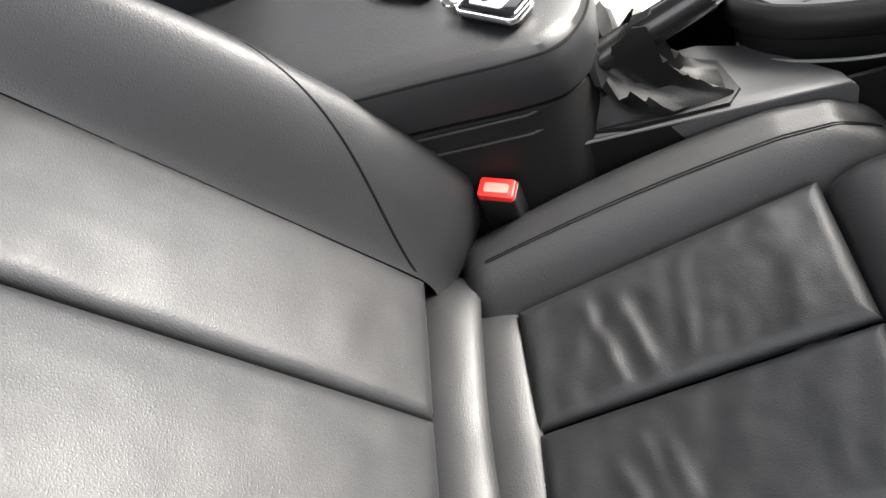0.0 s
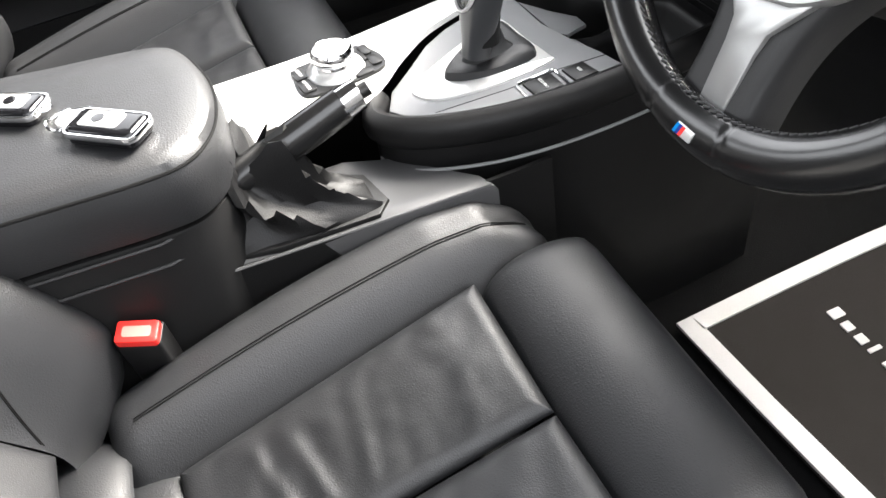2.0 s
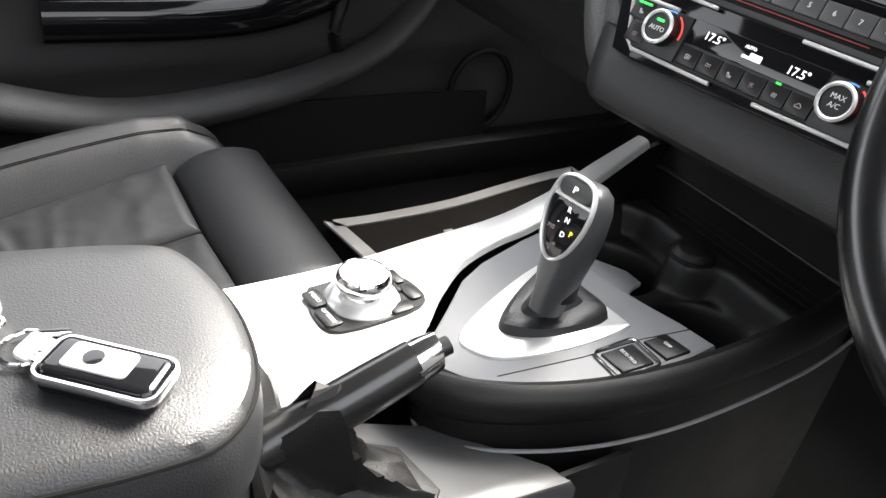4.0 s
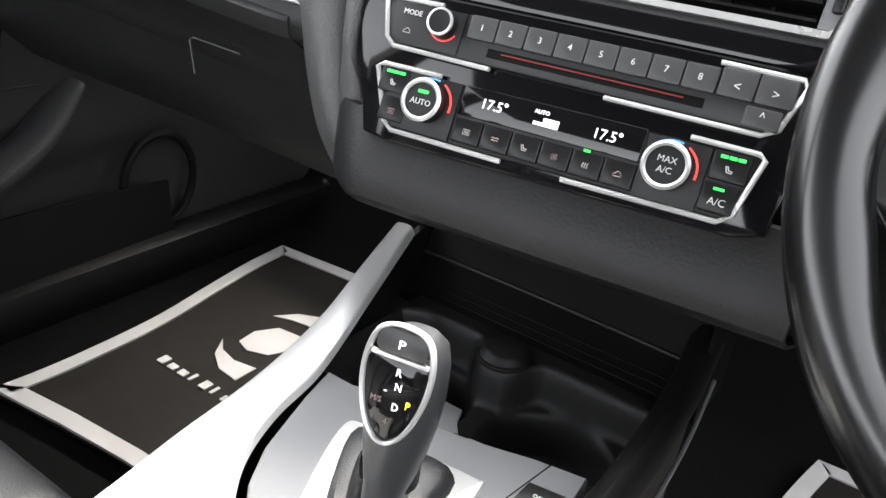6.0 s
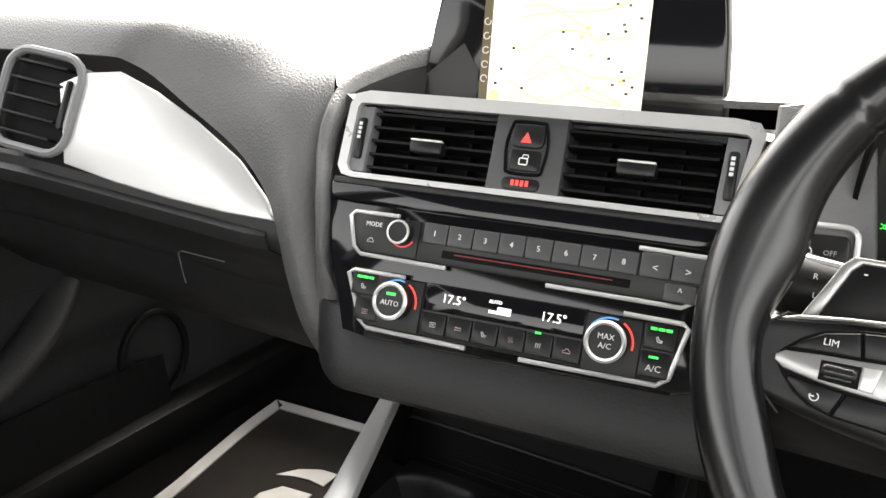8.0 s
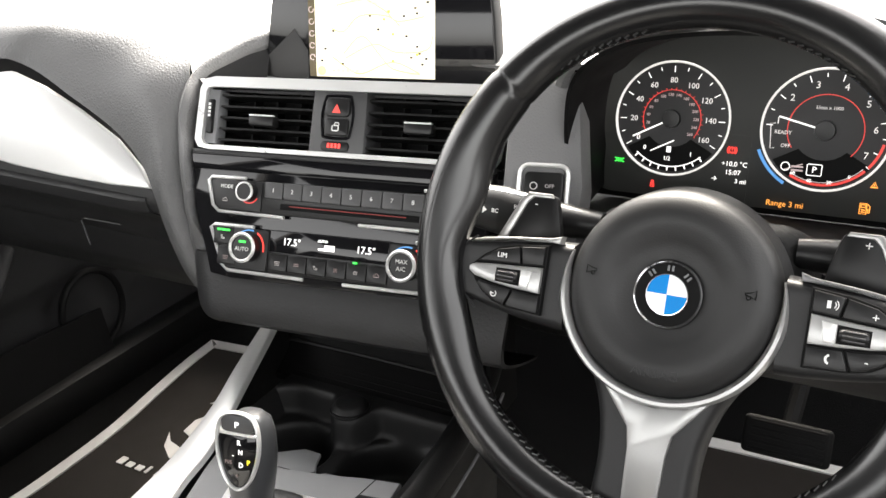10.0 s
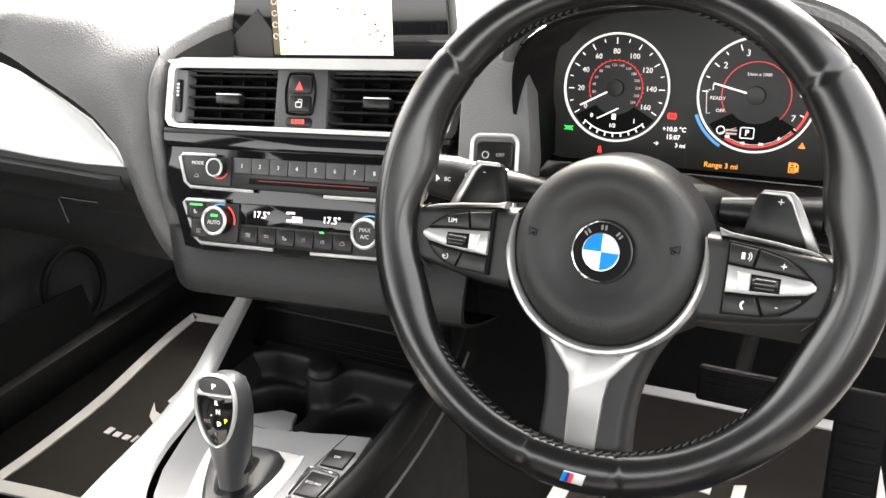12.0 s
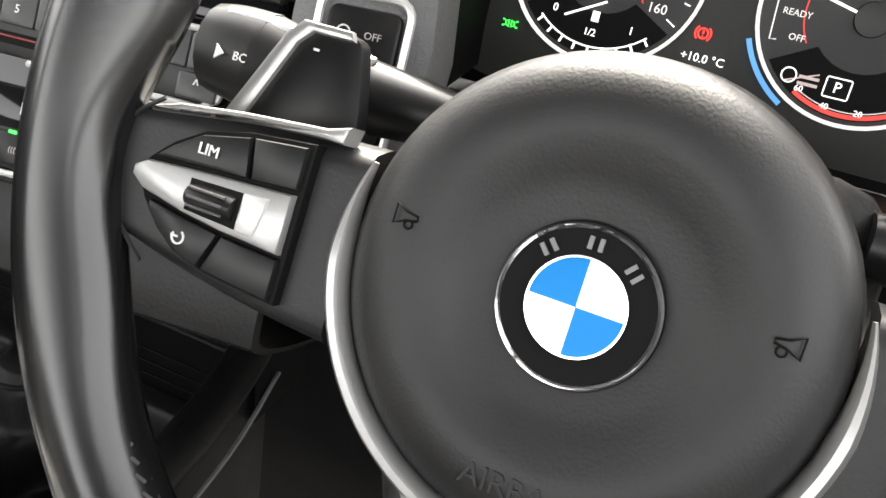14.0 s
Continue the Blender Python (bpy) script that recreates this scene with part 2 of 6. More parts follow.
def sheet(fn, nu, nv, thick=0.0, bm=None):
    """A sheet fn(u, v), u and v from 0 to 1; thick gives it a back."""
    b = bm or bmesh.new()
    g = [[b.verts.new(fn(i / nu, j / nv)) for j in range(nv + 1)] for i in range(nu + 1)]
    if isinstance(thick, tuple):
        back = [[b.verts.new(v.co + Vector(thick)) for v in row] for row in g]
        for i in range(nu):
            for j in range(nv):
                b.faces.new((back[i][j], back[i][j + 1], back[i + 1][j + 1], back[i + 1][j]))
        edge = [(0, j) for j in range(nv)] + [(i, nv) for i in range(nu)] + [(nu, j) for j in range(nv, 0, -1)] + [(i, 0) for i in range(nu, 0, -1)]
        for (i, j), (k, l) in zip(edge, edge[1:] + edge[:1]):
            b.faces.new((g[i][j], g[k][l], back[k][l], back[i][j]))
        thick = 0
    for i in range(nu):
        for j in range(nv):
            b.faces.new((g[i][j], g[i + 1][j], g[i + 1][j + 1], g[i][j + 1]))
    if thick:
        bmesh.ops.recalc_face_normals(b, faces=b.faces)
        bmesh.ops.solidify(b, geom=list(b.faces), thickness=thick)
    return b


def pad(c00, c10, c11, c01, rise=0.012, edge=0.018, sink=0.02, nu=26, nv=26, wrinkle=0.0, out=None, sag=0.0, power=0.5, creases=()):
    """A stuffed panel between four corners: swollen in the middle, its rim turned down into the seams."""
    a, b_, c, d = (Vector(p) for p in (c00, c10, c11, c01))
    nrm = (b_ - a).cross(d - a).normalized() if out is None else Vector(out).normalized()
    w, l = (b_ - a).length, (d - a).length

    def fn(u, v):
        u, v = 0.5 - 0.5 * math.cos(math.pi * u), 0.5 - 0.5 * math.cos(math.pi * v)
        p = a.lerp(b_, u).lerp(d.lerp(c, u), v)
        e = min(min(u, 1 - u) * w, min(v, 1 - v) * l)
        k = max(0.0, 1 - e / edge)
        h = rise * (4 * u * (1 - u) * 4 * v * (1 - v)) ** power - sag * (4 * u * (1 - u) * 4 * v * (1 - v))
        h -= sink * (1 - math.sqrt(max(0.0, 1 - k * k)))
        if wrinkle:
            q = p * 26
            h += wrinkle * (1 - k) * (noise.noise(Vector((q.x * 0.7 + q.y * 0.5, q.y * 1.8, 3.1))) + 0.5 * noise.noise(q * 2.3))
        for cx, cy, dx, dy, half, wide, amp in creases:
            al, ac = (p.x - cx) * dx + (p.y - cy) * dy, (p.y - cy) * dx - (p.x - cx) * dy
            ac += 0.25 * wide * math.sin(al / half * 2.1)
            h += 0.48 * amp * math.exp(-((al / half) ** 4)) * (math.exp(-((ac / wide) ** 2)) - 0.55 * math.exp(-(((ac - 1.7 * wide) / (1.2 * wide)) ** 2)))
        return p + nrm * h
    return sheet(fn, nu, nv)


def words(text, size, m, material, parent, name="lettering", bold=0.0, align="CENTER"):
    cu = bpy.data.curves.new("letters", "FONT")
    cu.body, cu.size, cu.align_x, cu.align_y = text, size, align, "CENTER"
    cu.resolution_u = 2
    cu.extrude = 0.0002
    cu.offset = bold
    tmp = new("letters_tmp", cu)
    me = bpy.data.meshes.new_from_object(tmp.evaluated_get(bpy.context.evaluated_depsgraph_get()))
    bpy.data.objects.remove(tmp)
    bpy.data.curves.remove(cu)
    me.materials.clear()
    me.materials.append(material)
    ob = new(name, me)
    ob.parent = parent
    ob.matrix_basis = m
    return ob


def at2(x, y, z=0.0, a=0.0):
    return pose(x, y, z, 0, 0, a)


def rrect(x0, x1, y0, y1, r, n=4):
    out = []
    for cx, cy, a0 in ((x1 - r, y1 - r, 0), (x0 + r, y1 - r, 90), (x0 + r, y0 + r, 180), (x1 - r, y0 + r, 270)):
        for i in range(n + 1):
            a = radians(a0 + 90 * i / n)
            out.append((cx + r * math.cos(a), cy + r * math.sin(a)))
    return out


def ring2d(r0, r1, a0, a1, z0, z1, n=32, cx=0.0, cy=0.0, bm=None):
    b = bm or bmesh.new()
    seg = []
    for i in range(n + 1):
        a = radians(a0 + (a1 - a0) * i / n)
        c, s = math.cos(a), math.sin(a)
        seg.append([b.verts.new((cx + r * c, cy + r * s, z)) for r, z in ((r0, z0), (r1, z0), (r1, z1), (r0, z1))])
    for p, q in zip(seg, seg[1:]):
        for k in range(4):
            b.faces.new((p[k], p[(k + 1) % 4], q[(k + 1) % 4], q[k]))
    b.faces.new(seg[0][::-1])
    b.faces.new(seg[-1])
    return b


I4 = Matrix.Identity(4)

# ---- shell, ground, floor ----
# ground out of view, kept dark so little light bounces up into the car
single("ground", sheet(lambda u, v: Vector((-60 + 120 * u, -60 + 120 * v, -0.32 + 0.01 * noise.noise(Vector((u * 40, v * 40, 0))))), 40, 40), DARK_GROUND, "unseen dark ground round the car that limits bounced light", kind="structure")


def floor_pan(u, v):
    x, y = -0.74 + 1.46 * u, -1.3 + 2.2 * v
    z = 0.05 + max(0.0, y - 0.64) * 0.9 + 0.03 * max(0, abs(x - 0.01) - 0.66) / 0.08
    return Vector((x, y, z))


single("floor", sheet(floor_pan, 30, 40, (0, 0, -0.02)), CARPET, "black carpeted car floor with raised toe board", kind="structure")
for nm, x0, x1, y0, y1, z0, z1 in (("ceiling", -0.66, 0.66, -1.5, 0.06, 1.16, 1.19),):
    single(nm, box(x0, x1, y0, y1, z0, z1, 0.012), BODYGREY, "anthracite fabric headliner of the roof", kind="structure")
single("wall_rear", box(-0.72, 0.72, -1.52, -1.48, -0.1, 0.75, 0.01), HARD, "dark rear bulkhead behind the seats", kind="structure")
single("wall_front", box(-0.76, 0.76, 0.82, 0.86, 0.0, 0.7, 0.01), CARPET, "dark carpeted bulkhead under the windscreen", kind="structure")
for sx, nm in ((-1, "pillar_west"), (1, "pillar_east")):
    b = tube(smooth_path([(sx * 0.74, 0.75, 0.72), (sx * 0.7, 0.4, 0.95), (sx * 0.62, 0.02, 1.16)]), 0.035, 10)
    single(nm, b, BODYGREY, "grey windscreen pillar trim", kind="structure")
single("pillar_middle_east", box(0.68, 0.74, -0.9, -0.72, -0.1, 1.17, 0.02), BODYGREY, "dark middle pillar trim", kind="structure")
single("pillar_middle_west", box(-0.72, -0.66, -0.75, -0.55, 0.7, 1.16, 0.02), BODYGREY, "grey door pillar trim", kind="structure")
# added out of view to keep low eastern light off the cabin
single("wall_east_light_block", box(1.5, 1.62, -4, 3, -0.33, 0.86, 0.02), BODYGREY, "added unseen low dark wall that blocks side light", kind="structure")
single("sill", box(0.66, 0.74, -0.75, 0.75, -0.1, 0.12, 0.02), HARD, "black plastic door sill trim", kind="structure")
single("west_sill", box(-0.72, -0.655, -0.9, 0.75, 0.03, 0.115, 0.02), HARD, "black plastic sill trim", kind="structure")

# ---- passenger door ----
door = root("door_1", pose(-0.71, 0, 0), "closed black passenger door with padded armrest and map pocket", "car door", kind="structure")


def door_face(u, v):
    y, z = -0.95 + 1.7 * u, 0.1 + 0.64 * v
    x = 0.02 * math.exp(-((z - 0.42) / 0.06) ** 2) - 0.02 * max(0, z - 0.55)
    x -= 0.03 * math.exp(-(((z - 0.2) / 0.055) ** 4)) * (0.5 + 0.5 * math.tanh((0.42 - y) * 18)) * 0.6
    return Vector((x, y, z))


# panel and armrest share a grey lightened for the light on them
part("door_panel", sheet(door_face, 90, 60, (-0.05, 0, 0)), DOOR_LIT, door)
arm = smooth_path([(0.0, -0.98, 0.33), (0.02, -0.75, 0.31), (0.03, -0.5, 0.28), (0.055, -0.25, 0.222), (0.06, -0.05, 0.235), (0.05, 0.09, 0.265), (0.03, 0.18, 0.30), (0.0, 0.25, 0.35)], 8)
part("armrest", tube(arm, lambda t: 0.05 - 0.026 * t, 16, ry=lambda t: 0.034 - 0.02 * t), DOOR_LIT, door, "padded dark door armrest, greyed to look lit")
part("door_pull", tube(smooth_path([(0.03, 0.10, 0.27), (0.035, 0.085, 0.31), (0.03, 0.095, 0.35), (0.01, 0.11, 0.385)], 6), 0.011, 10, ry=0.007), HARD, door, "curved black pull handle")
part("trim_line", tube([(0.016, -0.9, 0.375), (0.02, -0.3, 0.372), (0.018, 0.2, 0.36)], 0.0015, 6), SPOKE, door)
part("grab_cup", tube(smooth_path([(0.012, -0.3, 0.34), (0.02, -0.05, 0.34), (0.016, 0.1, 0.38), (-0.0, 0.16, 0.45)], 8), 0.02, 12, ry=0.03), GLOSS, door, "dark grab recess")
part("map_pocket", sheet(lambda u, v: Vector((0.03 + 0.012 * math.sin(math.pi * u) - 0.01 * v, -0.75 + 1.13 * u, 0.105 + 0.085 * v + 0.03 * u * v * math.sin(math.pi * u))), 30, 10, 0.006), SOFT_LOW, door)
part("speaker_rim", tube(smooth_path([(0.012 + 0.0 * k, 0.37 + 0.06 * math.cos(a), 0.19 + 0.07 * math.sin(a)) for k, a in enumerate([i * math.pi / 6 for i in range(12)])], 4, True), 0.006, 8, True, up=(1, 0, 0)), HARD, door)
part("window_seal", box(-0.02, 0.0, -0.7, 0.72, 0.725, 0.745, 0.004), DARK, door)

# ---- floor mats ----


def floor_mat(name, outline, bar_rows, logo, label):
    outline = [(p[0], p[1], 0.058) for p in outline]
    m = root(name, pose(0, 0, 0), label, "floor mat", "floor mats")
    part("mat_base", prism(outline, 0.0, 0.006, 0.002, 1), MAT_B, m)
    n = len(outline)
    cx, cy = sum(p[0] for p in outline) / n, sum(p[1] for p in outline) / n
    b = bmesh.new()
    outer, inner = [], []
    for i, p in enumerate(outline):
        a, c = Vector(outline[i - 1][:2]), Vector(outline[(i + 1) % n][:2])
        q = Vector(p[:2])
        d1, d2 = (q - a).normalized(), (c - q).normalized()
        nn = Vector((-d1.y - d2.y, d1.x + d2.x)).normalized()
        if nn.dot(Vector((cx, cy)) - q) < 0:
            nn = -nn
        k = 0.021 / max(0.5, math.sqrt((1 + d1.dot(d2)) / 2))
        outer.append((q.x, q.y, p[2] + 0.0085))
        inner.append((q.x + nn.x * k, q.y + nn.y * k, p[2] + 0.0085))
    vo, vi = [b.verts.new(p) for p in outer], [b.verts.new(p) for p in inner]
    wo, wi = [b.verts.new((p[0], p[1], p[2] - 0.004)) for p in outer], [b.verts.new((p[0], p[1], p[2] - 0.004)) for p in inner]
    for i in range(n):
        j = (i + 1) % n
        b.faces.new((vo[i], vo[j], vi[j], vi[i]))
        b.faces.new((wo[i], wo[j], vo[j], vo[i]))
        b.faces.new((vi[i], vi[j], wi[j], wi[i]))
    part("white_border", b, MAT_W, m, "white printed border")
    lx, ly, s, z = *logo[:3], 0.0644
    for outline_ in (
        [(-38, 41), (-20, 66), (5, 80), (30, 83), (30, 53), (5, 55), (-17, 50)],
        [(-28, 0), (-13, 26), (30, 32), (30, -2), (20, -24), (-5, -34), (-25, -27)],
        [(-42, -37), (-25, -52), (0, -58), (30, -52), (30, -83), (0, -80), (-25, -64)],
        [(53, 78), (66, 83), (66, -62), (53, -60)],
        [(67, 53), (97, 53), (115, 8), (105, -32), (88, -60), (91, -17), (87, 23), (67, 28)],
    ):
        part("printed_mark", prism([(lx + s * x, ly + s * y) for x, y in outline_], z, z + 0.0015), MAT_W, m, "white printed mark")
    for x, y, w, h in bar_rows:
        part("printed_bar", prism(rrect(x, x + w, y, y + h, 0.0006, 1), z, z + 0.0015), MAT_W, m, "white printed bar")
    return m


def letter_bars(x, y, w, h):
    out, heights = [], (1.0, 0.7, 0.7, 1.0, 1.0, 1.0, 0.7, 0.7, 0.7, 0.7)
    step = w / len(heights)
    for i, k in enumerate(heights):
        out.append((x + i * step, y, step * (0.62 if i not in (3, 5) else 0.25), h * k * 0.62))
    return out


p_out = [(p.x, p.y, p.z) for p in smooth_path([(-0.565, 0.035, 0.062), (-0.56, 0.12, 0.06), (-0.566, 0.25, 0.058), (-0.585, 0.36, 0.06), (-0.60, 0.45, 0.064), (-0.607, 0.53, 0.075)], 5)]
p_out += [(-0.5, 0.54, 0.072), (-0.4, 0.548, 0.07), (-0.3, 0.552, 0.07), (-0.18, 0.552, 0.07), (-0.165, 0.4, 0.06), (-0.16, 0.2, 0.058), (-0.16, 0.07, 0.06), (-0.26, 0.065, 0.06), (-0.36, 0.06, 0.062), (-0.46, 0.05, 0.062)]
floor_mat("floor_mat", p_out, letter_bars(-0.486, 0.196, 0.19, 0.024), (-0.42, 0.325, 0.0011), "dark floor mat with white border and printed white mark")
d_out = [(p.x, p.y, p.z) for p in smooth_path([(0.196, 0.065, 0.06), (0.19, 0.2, 0.058), (0.188, 0.35, 0.06), (0.2, 0.5, 0.062), (0.215, 0.6, 0.085)], 5)]
d_out += [(0.3, 0.603, 0.085), (0.42, 0.606, 0.085), (0.555, 0.608, 0.085), (0.575, 0.45, 0.062), (0.58, 0.25, 0.058), (0.57, 0.085, 0.06), (0.45, 0.078, 0.06), (0.32, 0.07, 0.06)]
floor_mat("floor_mat", d_out, letter_bars(0.256, 0.204, 0.19, 0.024), (0.342, 0.341, 0.0011), "dark floor mat with white border lying below the pedals")

# ---- centre console ----
console = root("centre_console", pose(0, 0, 0), "black centre console with cup holders and switch plate", "centre console")


WL = smooth_path([(-0.104, 0.2, 0.40), (-0.09, 0.091, 0.381), (-0.079, 0.041, 0.367), (-0.074, -0.018, 0.353), (-0.066, -0.096, 0.35), (-0.056, -0.158, 0.35), (-0.052, -0.22, 0.35), (-0.052, -0.62, 0.35)], 6)
part("side_wall", sheet(lambda u, v: Vector((WL[round(u * 42)].x - 0.012 * v, WL[round(u * 42)].y, WL[round(u * 42)].z * (1 - v) + 0.05 * v)), 42, 6, (0.006, 0, 0)), HARD, console)
# side shelf with the thin bright line under the hand brake
# grey base colour gives the black tray its sky sheen
part("side_shelf", prism([(0.06, -0.33), (0.14, -0.42), (0.15, -0.3), (0.157, -0.2), (0.166, -0.105), (0.145, -0.112), (0.112, -0.142), (0.08, -0.172), (0.062, -0.21)], 0.27, 0.311, 0.006), GREYBTN, console, "black tray beside the hand brake, greyed for sky sheen")
part("side_skirt", sheet(lambda u, v: Vector((0.128 + 0.036 * u - 0.006 * u ** 8 + 0.004 * v, -0.75 + 0.7 * u, (0.306 + 0.004 * u) * (1 - v) + 0.05 * v)), 20, 5, 0.004), HARD, console)
part("seam_line", tube([(0.133, -0.7, 0.308), (0.146, -0.42, 0.31), (0.164, -0.11, 0.3115)], 0.0014, 6), GREYBTN, console, "thin grey moulding line")
# plate round the gear selector
plate = [(-0.05, 0.012), (-0.044, -0.017), (-0.03, -0.065), (-0.016, -0.091), (0.01, -0.119), (0.034, -0.146), (0.06, -0.158), (0.09, -0.14), (0.119, -0.085), (0.132, -0.044), (0.135, 0.0), (0.132, 0.036), (0.1, 0.03), (0.068, 0.021), (0.025, 0.012)]
plate3 = [(x, y, 0.08 * y) for x, y in plate]
part("switch_plate", prism(plate3, 0.33, 0.355, 0.003), PLATE, console, "dark grey satin switch plate")
part("plate_groove", tube([(0.09, -0.125, 0.3448), (0.1, -0.06, 0.3500), (0.103, -0.01, 0.3540), (0.11, 0.03, 0.3572)], 0.0006, 6), DARK, console)
rim = smooth_path([(0.036, -0.16, 0.336), (0.066, -0.172, 0.336), (0.1, -0.15, 0.34), (0.13, -0.09, 0.344), (0.147, -0.02, 0.351), (0.15, 0.06, 0.357), (0.146, 0.14, 0.365), (0.14, 0.2, 0.385)], 6)
part("shoulder", tube(rim, 0.012, 12, ry=0.016), HARD, console, "rounded black edge of the console")
part("side_wall", sheet(lambda u, v: Vector((rim[round(u * 42)].x + 0.006 - 0.01 * v, rim[round(u * 42)].y - 0.004, rim[round(u * 42)].z * (1 - v) + 0.05 * v)), 42, 8, 0.004), HARD, console)
part("shoulder_line", tube([p + Vector((0.013, -0.004, -0.03)) for p in rim[4:]], 0.0016, 6), PLATE, console)
# tray with two cup holders


def tray_surface(u, v):
    x, y = -0.072 + 0.215 * u, 0.014 + 0.131 * v
    wave = 0.127 - 0.031 * math.exp(-((x - 0.024) / 0.022) ** 4) - 0.02 * max(0.0, (-0.045 - x) / 0.03) ** 2
    side = min(u * 0.215, (1 - u) * 0.215)
    inner = min(wave - y, side - 0.006, y - 0.02)
    z = 0.3515 - 0.030 * (0.5 + 0.5 * math.tanh(inner / 0.0032))
    for cx, cy, r in ((-0.021, 0.072, 0.039), (0.086, 0.076, 0.043)):
        z -= 0.036 * (0.5 - 0.5 * math.tanh((math.hypot(x - cx, y - cy) - r) / 0.003))
    return Vector((x, y, z))


part("cup_tray", sheet(tray_surface, 110, 80), CUPS, console, "black twin cup holder tray")
part("lighter_plug", lathe([(0.0185, 0.0), (0.0185, 0.004), (0.0165, 0.006), (0.0155, 0.008), (0.013, 0.0095), (0.0, 0.009)], 32), CUPS, console, "round black socket cap").matrix_basis = pose(0.024, 0.117, 0.3505)
part("plug_ring", lathe([(0.0205, 0.0), (0.0205, 0.0015), (0.019, 0.0022), (0.0188, 0.0)], 32), SPOKE, console).matrix_basis = pose(0.024, 0.117, 0.351)
part("cup_clip", prism([(-0.036, 0.017, 0.006), (-0.006, 0.036, 0.003), (0.012, 0.057, -0.002), (0.030, 0.057, -0.002), (0.036, 0.042, 0.0), (0.046, 0.028, 0.004), (0.04, 0.019, 0.006)], 0.339, 0.343, 0.001), PLATE, console, "grey rubber insert flap")
part("cup_clip", prism([(0.046, 0.022, 0.005), (0.052, 0.034, 0.001), (0.072, 0.040, -0.002), (0.068, 0.024, 0.005)], 0.338, 0.342, 0.001), PLATE, console, "grey rubber insert flap")
# ribbed slope and pocket behind the cup holders, blackened for the overhang's shade
part("pocket_slope", sheet(lambda u, v: Vector((-0.094 + 0.243 * u, 0.143 + 0.035 * v, 0.349 + 0.021 * v ** 1.4)), 12, 8, (0, 0.002, -0.008)), DARK, console, "slope behind the cup holders, blackened for shade")
for k in range(3):
    part("pocket_rib", tube([(-0.07 + 0.01 * k, 0.153 + 0.006 * k, 0.3525 + 0.0035 * k), (0.145, 0.153 + 0.006 * k, 0.3525 + 0.0035 * k)], 0.0009, 6), DARK, console)
part("pocket_lip", tube(smooth_path([(-0.094, 0.1765, 0.3705), (-0.082, 0.177, 0.3725), (0.03, 0.178, 0.3728), (0.147, 0.178, 0.3715)], 5), 0.0018, 8), CUPS, console, "rounded lip of the pocket")
part("pocket_back", sheet(lambda u, v: Vector((-0.1 + 0.252 * u, 0.178 + 0.05 * v, 0.371 + 0.1 * v)), 6, 4, 0.004), DARK, console)
for x in (-0.098, 0.15):
    part("pocket_side", box(x - 0.002, x + 0.002, 0.172, 0.23, 0.33, 0.47), DARK, console)
# switches beside the selector
for nm, pts, txt, sz in (("switch", [(0.102, -0.05), (0.128, -0.048), (0.13, -0.018), (0.104, -0.019)], "ECO PRO", 0.0045), ("switch", [(0.105, -0.013), (0.131, -0.011), (0.132, 0.014), (0.106, 0.01)], "OFF", 0.0045)):
    mx, my = sum(p[0] for p in pts) / 4, sum(p[1] for p in pts) / 4
    b = prism([(mx + (x - mx) * 0.86, my + (y - my) * 0.86, 0.08 * y) for x, y in pts], 0.351, 0.3575, 0.0012)
    sw = part(nm, b, BUTTON, console, "black switch with white print")
    cx, cy = sum(p[0] for p in pts) / 4, sum(p[1] for p in pts) / 4
    words(txt, sz * 0.85, pose(cx, cy, 0.3583 + 0.08 * cy, 4.5, 0, 0), WHITE, sw)
part("switch_frame", tube([(x, y, 0.3565 + 0.08 * y) for x, y in rrect(0.1, 0.1315, -0.0525, -0.0155, 0.004, 2)], 0.0011, 6, True), CHROME, console, "chrome switch surround")

# ---- gear selector ----
gear = root("gear_selector", pose(0, 0, 0), "short electronic gear selector with black leather boot and silver surround", "gear selector")
tri = [(p.x, p.y, 0.08 * p.y) for p in smooth_path([Vector((x, y, 0)) for x, y in [(-0.006, -0.022), (0.004, -0.056), (0.024, -0.1), (0.04, -0.125), (0.056, -0.131), (0.078, -0.113), (0.09, -0.06), (0.089, -0.012), (0.08, -0.008), (0.042, -0.012), (0.004, -0.014)]], 4, True)]
part("surround", prism(tri, 0.350, 0.3575, 0.0025), SATIN, gear, "satin silver surround plate")
b = bmesh.new()
base = [(0.006, -0.028), (0.02, -0.066), (0.044, -0.1), (0.06, -0.098), (0.074, -0.07), (0.075, -0.022), (0.04, -0.022)]
rings = []
for k, (s, z) in enumerate(((1.0, 0.357), (0.95, 0.364), (0.8, 0.367), (0.55, 0.366), (0.4, 0.372), (0.34, 0.384))):
    cx, cy = 0.045, -0.055 + 0.0 * k
    ring = [Vector((cx + (x - 0.044) * s, cy + (y + 0.058) * s, z + 0.08 * y + 0.0015 * math.sin(i * 2.2 + k))) for i, (x, y) in enumerate(base)]
    rings.append([b.verts.new(p) for p in smooth_path(ring, 4, True)])
for a, c in zip(rings, rings[1:]):
    for i in range(len(a)):
        b.faces.new((a[i], a[(i + 1) % len(a)], c[(i + 1) % len(a)], c[i]))
part("boot", b, LEATHER, gear, "pleated black leather boot")
